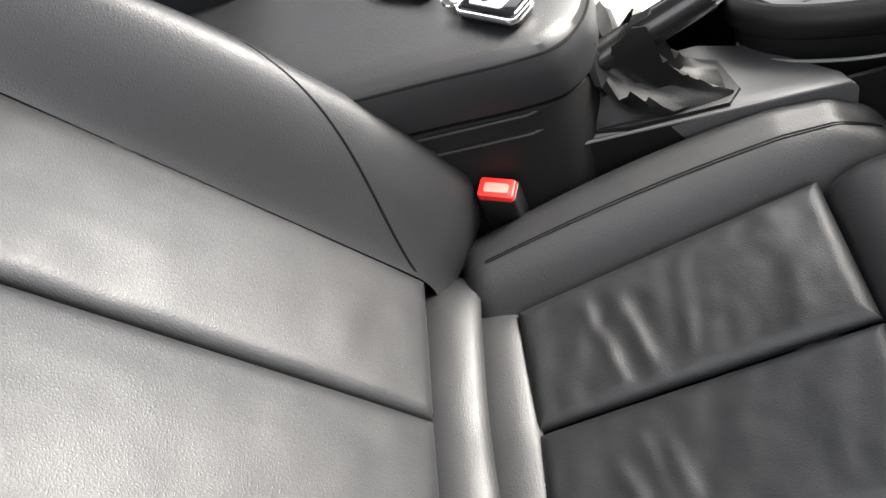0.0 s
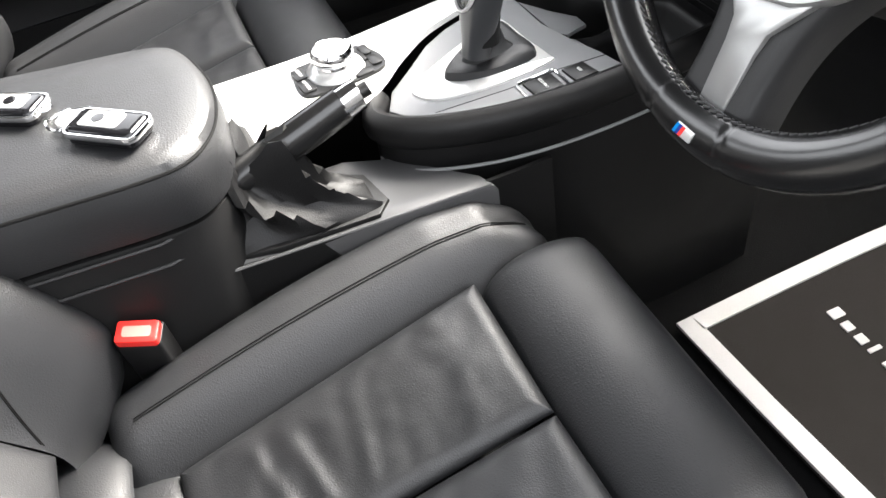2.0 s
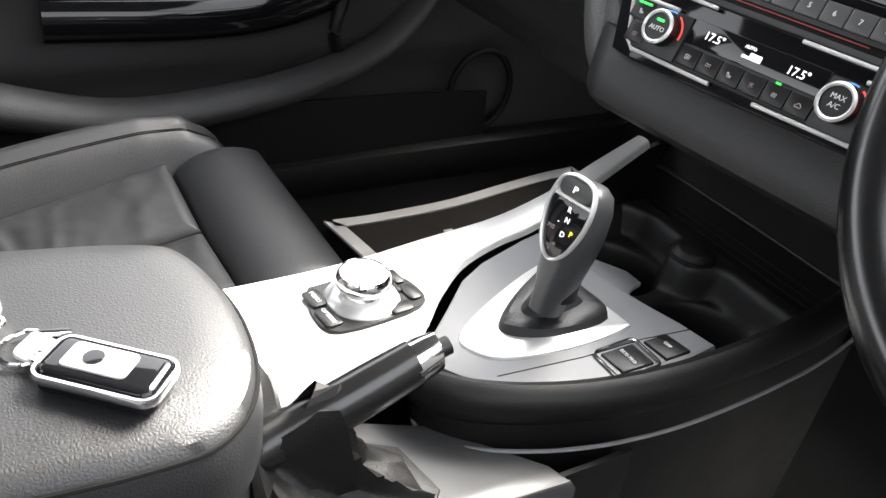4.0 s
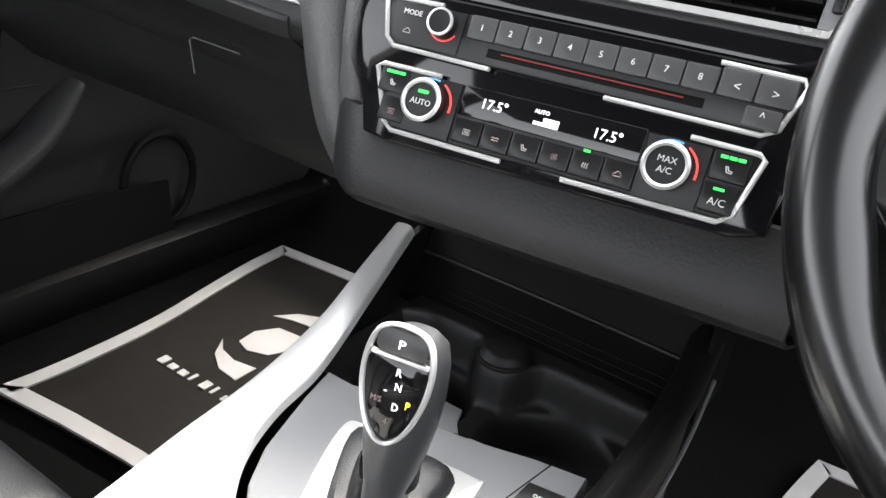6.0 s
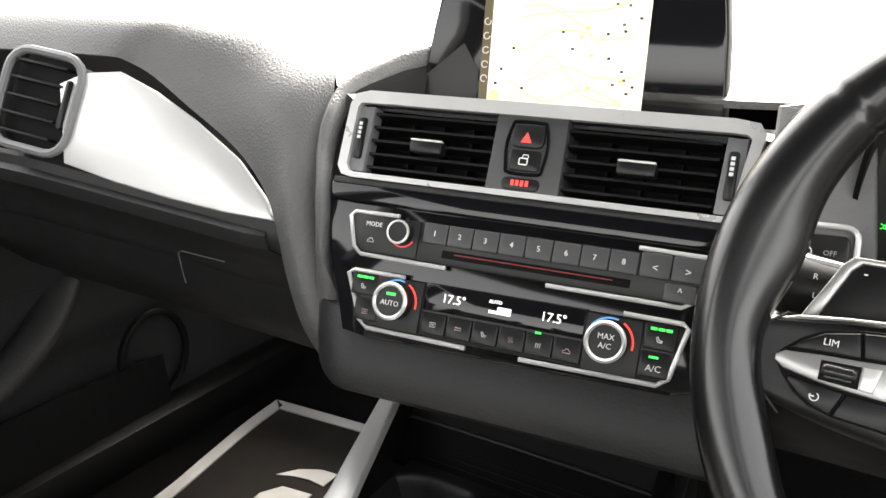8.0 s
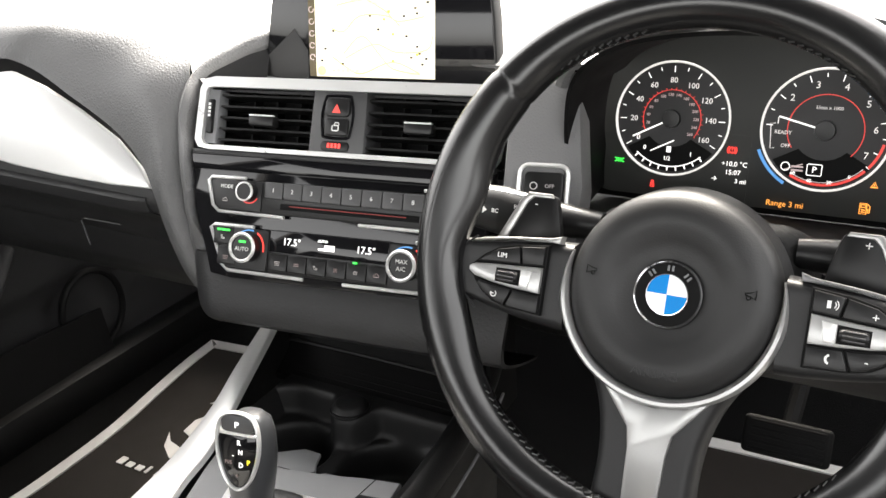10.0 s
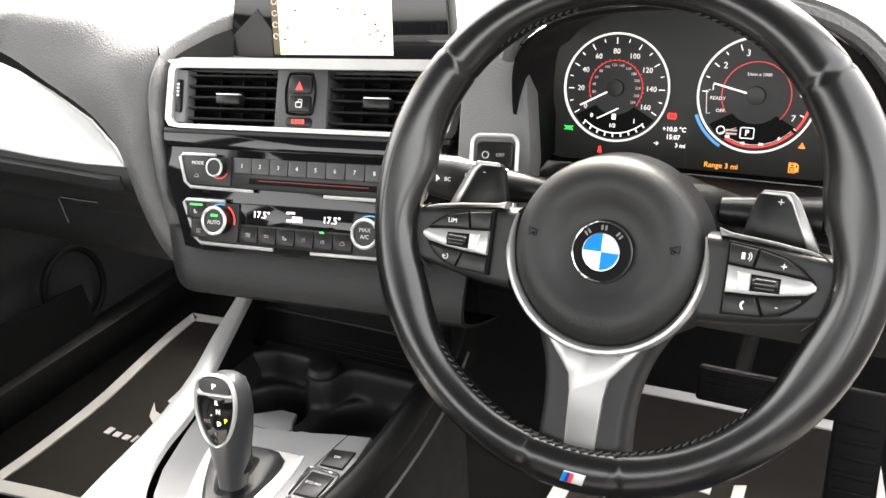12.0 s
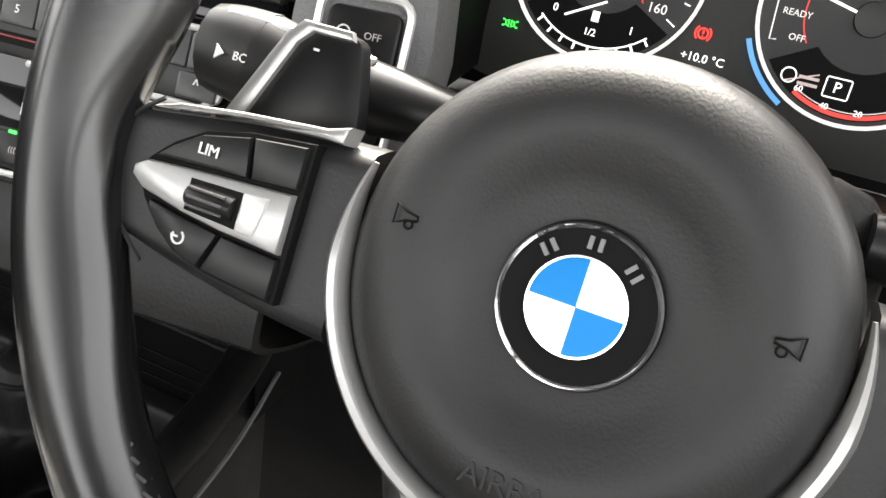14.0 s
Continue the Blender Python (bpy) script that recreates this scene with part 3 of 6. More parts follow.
# lever: origin at foot, leaning forward
lev = axes((0.063, -0.064, 0.380), (0.985, 0.17, 0), (-0.13, 0.2, 0.97))
stick = part("stick", tube(smooth_path([(0, 0, 0), (0, 0.03, 0.002), (0, 0.055, 0.004)], 4), lambda t: 0.0135 - 0.002 * t, 16, ry=lambda t: 0.016, up=(0, 0, 1)), HARD, gear)
stick.matrix_basis = lev
b = bmesh.new()
prof = [(0.0115, 0.0125, -0.002), (0.0125, 0.013, 0.012), (0.0165, 0.0155, 0.03), (0.0195, 0.017, 0.048), (0.0208, 0.0175, 0.066), (0.0198, 0.0165, 0.083), (0.0165, 0.014, 0.094), (0.010, 0.009, 0.099)]
rings = []
for hw, d, y in prof:
    rings.append([b.verts.new((hw * math.copysign(abs(math.cos(a)) ** 0.75, math.cos(a)), y - 0.010, 0.006 + d * math.copysign(abs(math.sin(a)) ** 0.75, math.sin(a)))) for a in [2 * math.pi * i / 24 for i in range(24)]])
for a, c in zip(rings, rings[1:]):
    for i in range(24):
        b.faces.new((a[i], a[(i + 1) % 24], c[(i + 1) % 24], c[i]))
b.faces.new(rings[0][::-1])
b.faces.new(rings[-1])
knob = part("knob", b, KNOBBODY, gear, "dark satin selector knob with silver rim")
knob.matrix_basis = lev @ Matrix.Diagonal((0.94, 0.97, 0.97, 1))
FACE = lev @ axes((0, 0.0535, 0.0238), (1, 0, 0), (0, 1, -0.06))
kr = part("knob_rim", tube([(x, y, 0) for x, y in [(p.x, p.y) for p in smooth_path([Vector((x, y, 0)) for x, y in [(0.0, -0.03), (0.011, -0.02), (0.0185, 0.005), (0.0195, 0.03), (0.014, 0.048), (0, 0.053), (-0.014, 0.048), (-0.0195, 0.03), (-0.0185, 0.005), (-0.011, -0.02)]], 5, True)]], 0.0016, 8, True, ry=0.0026), SATIN, gear, "satin silver rim")
kr.matrix_basis = FACE @ Matrix.Diagonal((0.9, 0.72, 1, 1))
fp = part("face_panel", prism([(p.x, p.y) for p in smooth_path([Vector((x, y, 0)) for x, y in [(0.0, -0.028), (0.010, -0.019), (0.0165, 0.004), (0.0175, 0.028), (0, 0.0285), (-0.0175, 0.028), (-0.0165, 0.004), (-0.010, -0.019)]], 5, True)], -0.004, 0.0006, 0.0006), GLOSS, gear, "glossy black shift pattern display")
fp.matrix_basis = FACE @ Matrix.Diagonal((0.9, 0.72, 1, 1))
pb = part("park_button", prism(rrect(-0.0155, 0.0155, 0.032, 0.05, 0.006), -0.004, 0.0014, 0.001), GREYBTN, gear, "grey park button")
pb.matrix_basis = FACE @ Matrix.Diagonal((0.9, 0.72, 1, 1))
words("P", 0.009, at2(0, 0.04, 0.0018), GLOW_W, pb)
part("button_bar", box(-0.0175, 0.0175, 0.0285, 0.0315, -0.002, 0.001, 0.0006), SATIN, gear).matrix_basis = FACE @ Matrix.Diagonal((0.9, 0.72, 1, 1))
for tx, x, y, mt in (("R", 0.0015, 0.021, GLOW_W), ("N", 0.003, 0.011, GLOW_W), ("D", 0.0035, -0.003, GLOW_W), ("P", 0.0105, 0.001, GLOW_Y), ("M/S", -0.0085, -0.001, PINK), ("+", 0.0, -0.015, PINK), ("-", -0.004, 0.007, GLOW_W)):
    words(tx, 0.0058 if len(tx) < 3 else 0.0044, at2(x, y, 0.0011) @ Matrix.Diagonal((1, 1.3, 1, 1)), mt, fp)

# ---- aluminium trim of the console ----
left = [(-0.114, 0.155, 0.398), (-0.096, 0.091, 0.387), (-0.085, 0.041, 0.373), (-0.08, -0.018, 0.359), (-0.072, -0.096, 0.356), (-0.062, -0.158, 0.356), (-0.058, -0.22, 0.356), (-0.058, -0.33, 0.356)]
right = [(-0.094, 0.159, 0.398), (-0.068, 0.075, 0.381), (-0.049, 0.005, 0.363), (-0.041, -0.045, 0.357), (-0.024, -0.086, 0.356), (0.004, -0.121, 0.356), (0.05, -0.172, 0.356), (0.072, -0.26, 0.356), (0.078, -0.33, 0.356)]
lp, rp = smooth_path(left, 8), smooth_path(right, 7)


def resample(ps, n):
    out = []
    for i in range(n + 1):
        f = i / n * (len(ps) - 1)
        k = min(int(f), len(ps) - 2)
        out.append(ps[k].lerp(ps[k + 1], f - k))
    return out


lp, rp = resample(lp, 56), resample(rp, 56)


def trim_fn(u, v):
    i = min(int(round(u * 56)), 56)
    p = lp[i].lerp(rp[i], v)
    e = min(v, 1 - v) * (rp[i] - lp[i]).length
    p = p + Vector((0, 0, 0.002 * math.sin(math.pi * v) - 0.005 * max(0, 1 - e / 0.005) ** 2))
    return p


single("console_trim", sheet(trim_fn, 56, 24, 0.008), SILVER, "sweeping brushed aluminium trim panel on the console", "trim panel")

# ---- rotary controller ----
ctrl = root("rotary_controller", axes((-0.005, -0.183, 0.357), (0.99, 0.12, 0), (-0.12, 0.99, 0.0)) @ Matrix.Scale(0.9, 4), "chrome rotary controller knob with shortcut buttons on the aluminium panel", "rotary controller")
part("base_ring", lathe([(0.031, 0.0), (0.031, 0.003), (0.029, 0.006), (0.024, 0.009), (0.0215, 0.010), (0.0, 0.010)], 48), SATIN, ctrl, "silver base ring")
part("knob", lathe([(0.0185, 0.008), (0.0175, 0.013), (0.0215, 0.017), (0.0225, 0.021), (0.0215, 0.0255), (0.0195, 0.0285), (0.0185, 0.0275), (0.0, 0.028)], 48), CHROME, ctrl, "chrome rimmed turning knob")
part("knob_cap", lathe([(0.0172, 0.0276), (0.0168, 0.029), (0.0, 0.0296)], 40), SATIN, ctrl)
part("button_bezel", prism([(p.x, p.y) for p in smooth_path([Vector((x, y, 0)) for x, y in [(-0.028, -0.034), (0.004, -0.046), (0.03, -0.036), (0.03, 0.036), (0.006, 0.049), (-0.022, 0.04), (-0.03, 0.03), (-0.031, 0.0), (-0.031, -0.024)]], 4, True)], 0.0, 0.0035, 0.0004, 1), BUTTON, ctrl)
for tx, x, y, w, h in (("MENU", -0.014, -0.0345, 0.022, 0.014), ("OPTION", 0.0115, -0.037, 0.024, 0.014), ("", -0.012, 0.0385, 0.02, 0.010), ("", 0.012, 0.0385, 0.02, 0.011), ("", 0.026, 0.02, 0.012, 0.02), ("", -0.002, 0.031, 0.02, 0.006)):
    sb = part("shortcut_button", prism(rrect(x - w / 2, x + w / 2, y - h / 2, y + h / 2, 0.003, 2), 0.003, 0.0058, 0.0012), BUTTON, ctrl, "black shortcut button")
    if tx:
        words(tx, 0.0052, at2(x, y, 0.0063), WHITE, sb)

# ---- arm rest, keys ----
rest = root("armrest_box", pose(0, 0, 0), "padded black leather centre armrest", "armrest")


b = bmesh.new()
outline = [(p.x, p.y) for p in smooth_path([Vector((x, y, 0)) for x, y in [(0.0, -0.305), (0.06, -0.292), (0.12, -0.3), (0.155, -0.325), (0.162, -0.365), (0.156, -0.45), (0.146, -0.62), (0.135, -0.72), (0.04, -0.735), (-0.05, -0.72), (-0.066, -0.6), (-0.055, -0.49), (-0.034, -0.4), (-0.018, -0.33)]], 6, True)]
ccx, ccy = 0.045, -0.52
rings = []
for s, z in ((0.93, 0.372), (0.985, 0.376), (1.0, 0.385), (1.0, 0.405), (0.985, 0.419), (0.95, 0.4285), (0.88, 0.433), (0.7, 0.4355), (0.4, 0.437), (0.1, 0.437)):
    rings.append([b.verts.new((ccx + (x - ccx) * (1 - (1 - s) * 1.0), ccy + (y - ccy) * (1 - (1 - s) * 0.5), z)) for x, y in outline])
n = len(outline)
for a, c in zip(rings, rings[1:]):
    for i in range(n):
        b.faces.new((a[i], a[(i + 1) % n], c[(i + 1) % n], c[i]))
b.faces.new(rings[-1])
b.faces.new(rings[0][::-1])
part("cushion", b, LEATHER, rest)
part("cushion_seam", tube([(ccx + (x - ccx) * 0.978, ccy + (y - ccy) * 0.989, 0.4222) for x, y in outline], 0.0013, 6, True), DARK, rest, "dark stitched seam round the cushion")
part("box_body", prism([(ccx + (x - ccx) * 0.97, ccy + (y - ccy) * 0.985) for x, y in outline], 0.06, 0.371, 0.004), HARD, rest)
for k, z in ((0, 0.366), (1, 0.345)):
    part("box_line", tube([(0.134 - 0.003 * k, -0.7, z), (0.154, -0.45, z), (0.159, -0.37, z), (0.15, -0.33, z + 0.001)], 0.0018, 6), SPOKE, rest, "grey moulding edge")


def car_key(m, label):
    k = root("car_key", m @ Matrix.Scale(0.94, 4), label, "car key", "bunch of car keys")
    part("shell", prism(rrect(-0.031, 0.031, -0.0155, 0.0155, 0.007, 5), 0.0, 0.013, 0.005, 3), GLOSS, k, "glossy black key shell")
    part("side_rail", tube([(x, y, 0.0075) for x, y in rrect(-0.0318, 0.0318, -0.0162, 0.0162, 0.0075, 5)], 0.0016, 6, True, ry=0.003), CHROME, k, "chrome edge")
    part("button_plate", prism(rrect(-0.014, 0.02, -0.0095, 0.0095, 0.003, 3), 0.0125, 0.0142, 0.0008), SATIN, k, "silver button plate")
    part("badge", lathe([(0.0052, 0.0136), (0.0052, 0.0150), (0, 0.0153)], 24), GLOSS, k, "small round badge").matrix_basis = pose(0.006, 0, 0)
    part("loop", tube([(0.034 + 0.005 * math.cos(a), 0.005 * math.sin(a), 0.007) for a in [i * math.pi / 6 for i in range(12)]], 0.0012, 6, True), CHROME, k)
    return k


car_key(axes((0.04, -0.44, 0.4375), (0.55, 0.82, 0), (-0.82, 0.55, 0)), "black and chrome key fob lying on the armrest")
car_key(axes((0.112, -0.372, 0.4375), (-0.65, -0.75, 0), (0.75, -0.65, 0)), "black and chrome key fob lying near the armrest's front corner")
ringo = root("key_ring", pose(0.078, -0.403, 0.441), "steel split ring joining the two keys", "key ring")
part("split_ring", tube([(0.012 * math.cos(a), 0.012 * math.sin(a), 0.001 * math.sin(3 * a)) for a in [i * math.pi / 10 for i in range(20)]], 0.0012, 6, True), CHROME, ringo)
part("fob_plate", prism(rrect(-0.006, 0.014, -0.008, 0.008, 0.003, 2), 0.0, 0.003, 0.0008), SATIN, ringo, "steel tag").matrix_basis = pose(0.004, 0.004, 0.001, 12, 8, 40)
part("valet_key", prism(rrect(-0.004, 0.012, -0.0035, 0.0035, 0.002, 2), 0.0, 0.0025, 0.0006), CHROME, ringo).matrix_basis = pose(-0.004, 0.01, 0.001, -10, 14, 100)

# ---- hand brake ----
hb = root("hand_brake", pose(0, 0, 0), "black leather hand brake lever with crumpled gaiter", "hand brake")
lever = smooth_path([(0.112, -0.335, 0.345), (0.112, -0.29, 0.367), (0.111, -0.24, 0.385), (0.109, -0.205, 0.396)], 8)
part("grip", tube(lever, lambda t: 0.0125 + 0.0015 * math.sin(math.pi * t), 16, ry=lambda t: 0.016), LEATHER_WHEEL, hb, "leather wrapped grip")
part("tip", tube([(0.109, -0.206, 0.396), (0.109, -0.197, 0.399), (0.1088, -0.19, 0.4005)], lambda t: 0.0128 - 0.003 * t, 16, ry=0.014), CHROME, hb, "chrome lever tip")
part("release_button", tube([(0.1088, -0.19, 0.401), (0.1086, -0.182, 0.403)], 0.006, 12), BUTTON, hb)
b = bmesh.new()
base = [(0.07, -0.35), (0.073, -0.25), (0.1, -0.208), (0.136, -0.2), (0.148, -0.21), (0.146, -0.285), (0.132, -0.345)]
rings = []
for k, (s, z, dx, dy) in enumerate(((1.0, 0.312, 0, 0), (0.96, 0.318, 0, 0), (0.86, 0.325, -0.001, -0.006), (0.76, 0.334, -0.003, -0.012), (0.68, 0.345, -0.002, -0.016), (0.6, 0.36, -0.003, -0.02), (0.56, 0.374, -0.004, -0.022), (0.52, 0.388, -0.005, -0.022), (0.36, 0.388, -0.005, -0.02))):
    ring = smooth_path([Vector((0.118 + dx + (x - 0.118) * s, -0.285 + dy + (y + 0.285) * s, z)) for x, y in base], 10, True)
    out_ = []
    for i, p in enumerate(ring):
        f = 0.013 * math.sin(min(k, 7) * math.pi / 9.5)
        w = i / len(ring) * 2 * math.pi
        ph = 3.0 * w + 0.5 * math.sin(k * 0.8) + 0.16 * k * math.sin(w + 1.0)
        r = 1.0 - 2.0 * abs(math.sin(ph)) + 0.35 * noise.noise(Vector((math.cos(w) * 2, math.sin(w) * 2, k * 0.6)))
        lift = (0.014 * r if k > 5 else 0.0) + 0.3 * f * noise.noise(Vector((math.cos(w) * 3, math.sin(w) * 3, k * 0.9 + 5)))
        d = (p - Vector((0.118 + dx, -0.285 + dy, z)))
        out_.append(b.verts.new(p + d.normalized() * f * r + Vector((0, 0, lift))))
    rings.append(out_)
for a, c in zip(rings, rings[1:]):
    for i in range(len(a)):
        b.faces.new((a[i], a[(i + 1) % len(a)], c[(i + 1) % len(a)], c[i]))
part("gaiter", b, GAITER, hb, "crumpled black leather gaiter")
part("gaiter_frame", prism([(0.064, -0.36), (0.067, -0.245), (0.096, -0.2), (0.138, -0.192), (0.153, -0.205), (0.149, -0.29), (0.136, -0.355)], 0.309, 0.3145, 0.002), HARD, hb)

# ---- seats ----


def make_seat():
    st = root("sports_seat", pose(0.36, 0, 0), "black leather driver sports seat with creased cushion and bolsters", "seat", "front seats")
    # cushion: x from the seat's middle line
    zf, zr = 0.272, 0.212
    F, R_ = -0.16, -0.425
    folds_in = [(-0.049, -0.326, 0.966, 0.26, 0.036, 0.0065, 0.0042), (-0.038, -0.287, 1.0, 0.0, 0.02, 0.006, 0.0024), (-0.037, -0.349, 0.96, 0.28, 0.028, 0.006, 0.003), (-0.075, -0.36, 0.95, 0.3, 0.02, 0.006, 0.0022)]
    folds_out = [(0.079, -0.356, 0.9, 0.44, 0.026, 0.007, 0.0036), (0.072, -0.321, 0.96, 0.28, 0.026, 0.0065, 0.0026), (0.05, -0.34, 0.94, 0.34, 0.02, 0.006, 0.0022), (0.09, -0.335, 0.94, 0.34, 0.02, 0.006, 0.0018)]
    part("seat_panel", pad((-0.115, R_, zr + 0.012), (-0.001, R_, zr), (-0.001, F, zf), (-0.133, F, zf + 0.008), rise=0.006, edge=0.014, sink=0.009, nu=80, nv=130, wrinkle=0.0013, creases=folds_in), LEATHER, st, "creased leather seat panel")
    part("seat_panel", pad((0.001, R_, zr), (0.115, R_, zr + 0.012), (0.133, F, zf + 0.008), (0.001, F, zf), rise=0.006, edge=0.014, sink=0.009, nu=80, nv=130, wrinkle=0.0012, creases=folds_out), LEATHER, st, "creased leather seat panel")
    # thigh support

    def thigh(u, v):
        x = -0.142 + 0.284 * u
        a = math.pi * (0.98 - 0.86 * v) * 1.02
        e = max(0.0, 1 - min(u, 1 - u) * 0.25 / 0.02)
        r = 1 - 0.35 * (1 - math.sqrt(max(0, 1 - e * e)))
        return Vector((x, -0.098 + 0.062 * math.cos(a) * r, 0.238 + 0.053 * (max(0, math.sin(a)) ** 0.8) * r - (0.12 * max(0, v - 0.8))))
    part("thigh_support", sheet(thigh, 40, 30), LEATHER, st, "rounded thigh support")
    part("seat_base", box(-0.19, 0.19, -0.5, -0.06, 0.07, 0.2, 0.03, 3), HARD, st)
    part("rear_roll", tube(smooth_path([(-0.17, -0.45, 0.15), (-0.125, -0.448, 0.205), (-0.06, -0.449, 0.208), (0, -0.45, 0.205), (0.06, -0.449, 0.208), (0.125, -0.448, 0.205), (0.17, -0.45, 0.15)], 4), 0.009, 16, up=(0, 1, 0), ry=0.03), LEATHER, st, "leather roll at the cushion's back edge")
    part("rear_roll", tube(smooth_path([(-0.19, -0.482, 0.16), (-0.15, -0.486, 0.225), (-0.06, -0.49, 0.234), (0, -0.492, 0.232), (0.06, -0.49, 0.234), (0.15, -0.486, 0.225), (0.19, -0.482, 0.16)], 4), 0.014, 16, up=(0, 1, 0), ry=0.034), LEATHER, st, "leather roll at the backrest's foot")
    for s in (-1, 1):
        # side bolsters of the cushion

        def bol(u, v):
            y = -0.47 + 0.395 * u
            top = 0.250 + 0.046 * min(1, u * 1.35) - 0.03 * max(0, u - 0.86) / 0.14 * (1 if u > 0.86 else 0) + 0.008 * math.sin(math.pi * u)
            inner = 0.114 + 0.02 * u
            a = v
            w = 0.071 + 0.012 * math.sin(math.pi * u)
            if a < 0.45:
                k = a / 0.45
                x, z = inner + w * 0.62 * k, (0.205 + 0.055 * u) * (1 - k) + top * k
                z += 0.012 * math.sin(math.pi * k)
            elif a < 0.7:
                k = (a - 0.45) / 0.25
                x, z = inner + w * (0.62 + 0.38 * math.sin(k * math.pi / 2)), top + 0.008 * math.sin(math.pi * k) - 0.03 * k * k
            else:
                k = (a - 0.7) / 0.3
                x, z = inner + w - 0.012 * k, top - 0.03 - 0.16 * k
            end = max(0.0, 1 - min(u, 1 - u) / 0.07)
            z -= 0.035 * (1 - math.sqrt(max(0, 1 - end * end)))
            return Vector((s * x, y, z))
        bo = part("side_bolster", sheet(bol, 60, 40), LEATHER, st, "stitched leather side bolster")
        for off in (-0.0032, 0.0032):
            part("stitching", tube([Vector(bol(u / 40, 0.36 + off * 3)) + Vector((0, 0, 0.0004)) for u in range(3, 39)], 0.0006, 5), DARK, bo)
    # backrest: t runs up it
    bx = Vector((0, -0.588, 0.809))

    def back(x, t, h=0.0):
        o = Vector((0, -0.492, 0.265)) + bx * t
        return Vector((x, o.y + 0.809 * h, o.z + 0.588 * h))
    part("back_panel", pad(back(0.001, 0), back(0.14, 0), back(0.155, 0.52), back(0.001, 0.52), rise=0.008, edge=0.013, sink=0.008, nu=30, nv=50, wrinkle=0.0012, out=(0, 0.809, 0.588)), LEATHER, st)
    part("back_panel", pad(back(-0.14, 0), back(-0.001, 0), back(-0.001, 0.52), back(-0.155, 0.52), rise=0.008, edge=0.013, sink=0.008, nu=30, nv=50, wrinkle=0.0012, out=(0, 0.809, 0.588)), LEATHER, st)
    for s in (-1, 1):
        def bb(u, v):
            t = -0.045 + 0.6 * u
            fwd = 0.088 * math.sin(math.pi * min(1, 0.24 + u * 0.7)) ** 0.8
            inner = 0.136 + 0.018 * u
            w = 0.092 - 0.015 * u
            if v < 0.5:
                k = v / 0.5
                x, h = inner + w * 0.72 * k, fwd * (math.sin(k * math.pi / 2) ** 1.2)
            elif v < 0.72:
                k = (v - 0.5) / 0.22
                x, h = inner + w * (0.72 + 0.28 * math.sin(k * math.pi / 2)), fwd - 0.03 * (1 - math.cos(k * math.pi / 2))
            else:
                k = (v - 0.72) / 0.28
                x, h = inner + w - 0.01 * k, fwd - 0.03 - 0.12 * k
            end = max(0.0, 1 - min(u, 1 - u) / 0.10)
            h -= 0.06 * (1 - math.sqrt(max(0, 1 - end * end)))
            return back(s * x, t, h)
        bo = part("back_bolster", sheet(bb, 60, 40), LEATHER, st, "stitched leather backrest bolster")
        for off in (-0.003, 0.003):
            part("stitching", tube([bb(u / 40, 0.56 + off * 3) for u in range(4, 38)], 0.0006, 5), DARK, bo)
            part("stitching", tube([bb(0.10 + 0.36 * v / 20 + off * 0.6, 0.02 + 0.53 * v / 20) for v in range(21)], 0.0006, 5), DARK, bo)
    part("back_shell", sheet(lambda u, v: back(-0.2 + 0.4 * u, -0.04 + 0.62 * v, -0.07), 8, 8, (0, -0.03, -0.02)), HARD, st)
    return st


seat = make_seat()
copy_thing(seat, pose(-0.272, -0.065, 0))["label"] = "black leather passenger sports seat with stitched side bolsters"

# ---- belt buckle ----


def buckle(m, label):
    bk = root("seat_belt_buckle", m, label, "belt buckle", "belt buckles")
    part("housing", prism(rrect(-0.018, 0.018, -0.011, 0.011, 0.004), -0.085, 0.0, 0.003), BUTTON, bk)
    part("release_button", prism(rrect(-0.0165, 0.0165, -0.0105, 0.0085, 0.003), -0.004, 0.006, 0.002), RED, bk, "red release button")
    part("button_print", prism(rrect(-0.011, 0.011, -0.006, 0.003, 0.002), 0.0055, 0.0064), REDLAB, bk, "pale worn print")
    part("blade", box(-0.01, 0.01, -0.004, 0.004, -0.13, -0.08, 0.001), CHROME, bk)
    return bk


buckle(axes((0.171, -0.412, 0.303), (0.35, 0.9, -0.1), (-0.9, 0.3, 0.25)), "black seat belt buckle with a red release button")

# ---- dashboard ----
dash = root("dashboard", pose(0, 0, 0), "dark textured dashboard with soft top and glovebox", "dashboard")


def lerp_rows(rows, t):
    f = max(0.0, min(1.0, t)) * (len(rows) - 1)
    k = min(int(f), len(rows) - 2)
    return Vector(rows[k]).lerp(Vector(rows[k + 1]), f - k)




def ease(a, b, x):
    k = max(0.0, min(1.0, (x - a) / (b - a)))
    return k * k * (3 - 2 * k)


def dash_top(u, v):
    x = -0.76 + 1.52 * u
    west, mid = 1 - ease(-0.26, -0.14, x), ease(0.12, 0.26, x)
    front = 0.165 * west + 0.235 * (1 - west) * (1 - mid) + 0.27 * mid
    y = 0.80 + (front - 0.80) * v
    z = 0.745 - (0.045 * west + 0.075 * (1 - west)) * v ** 2.2 + 0.012 * (1 - v) * mid
    return Vector((x, y, z + 0.012 * ease(-0.2, -0.5, x)))


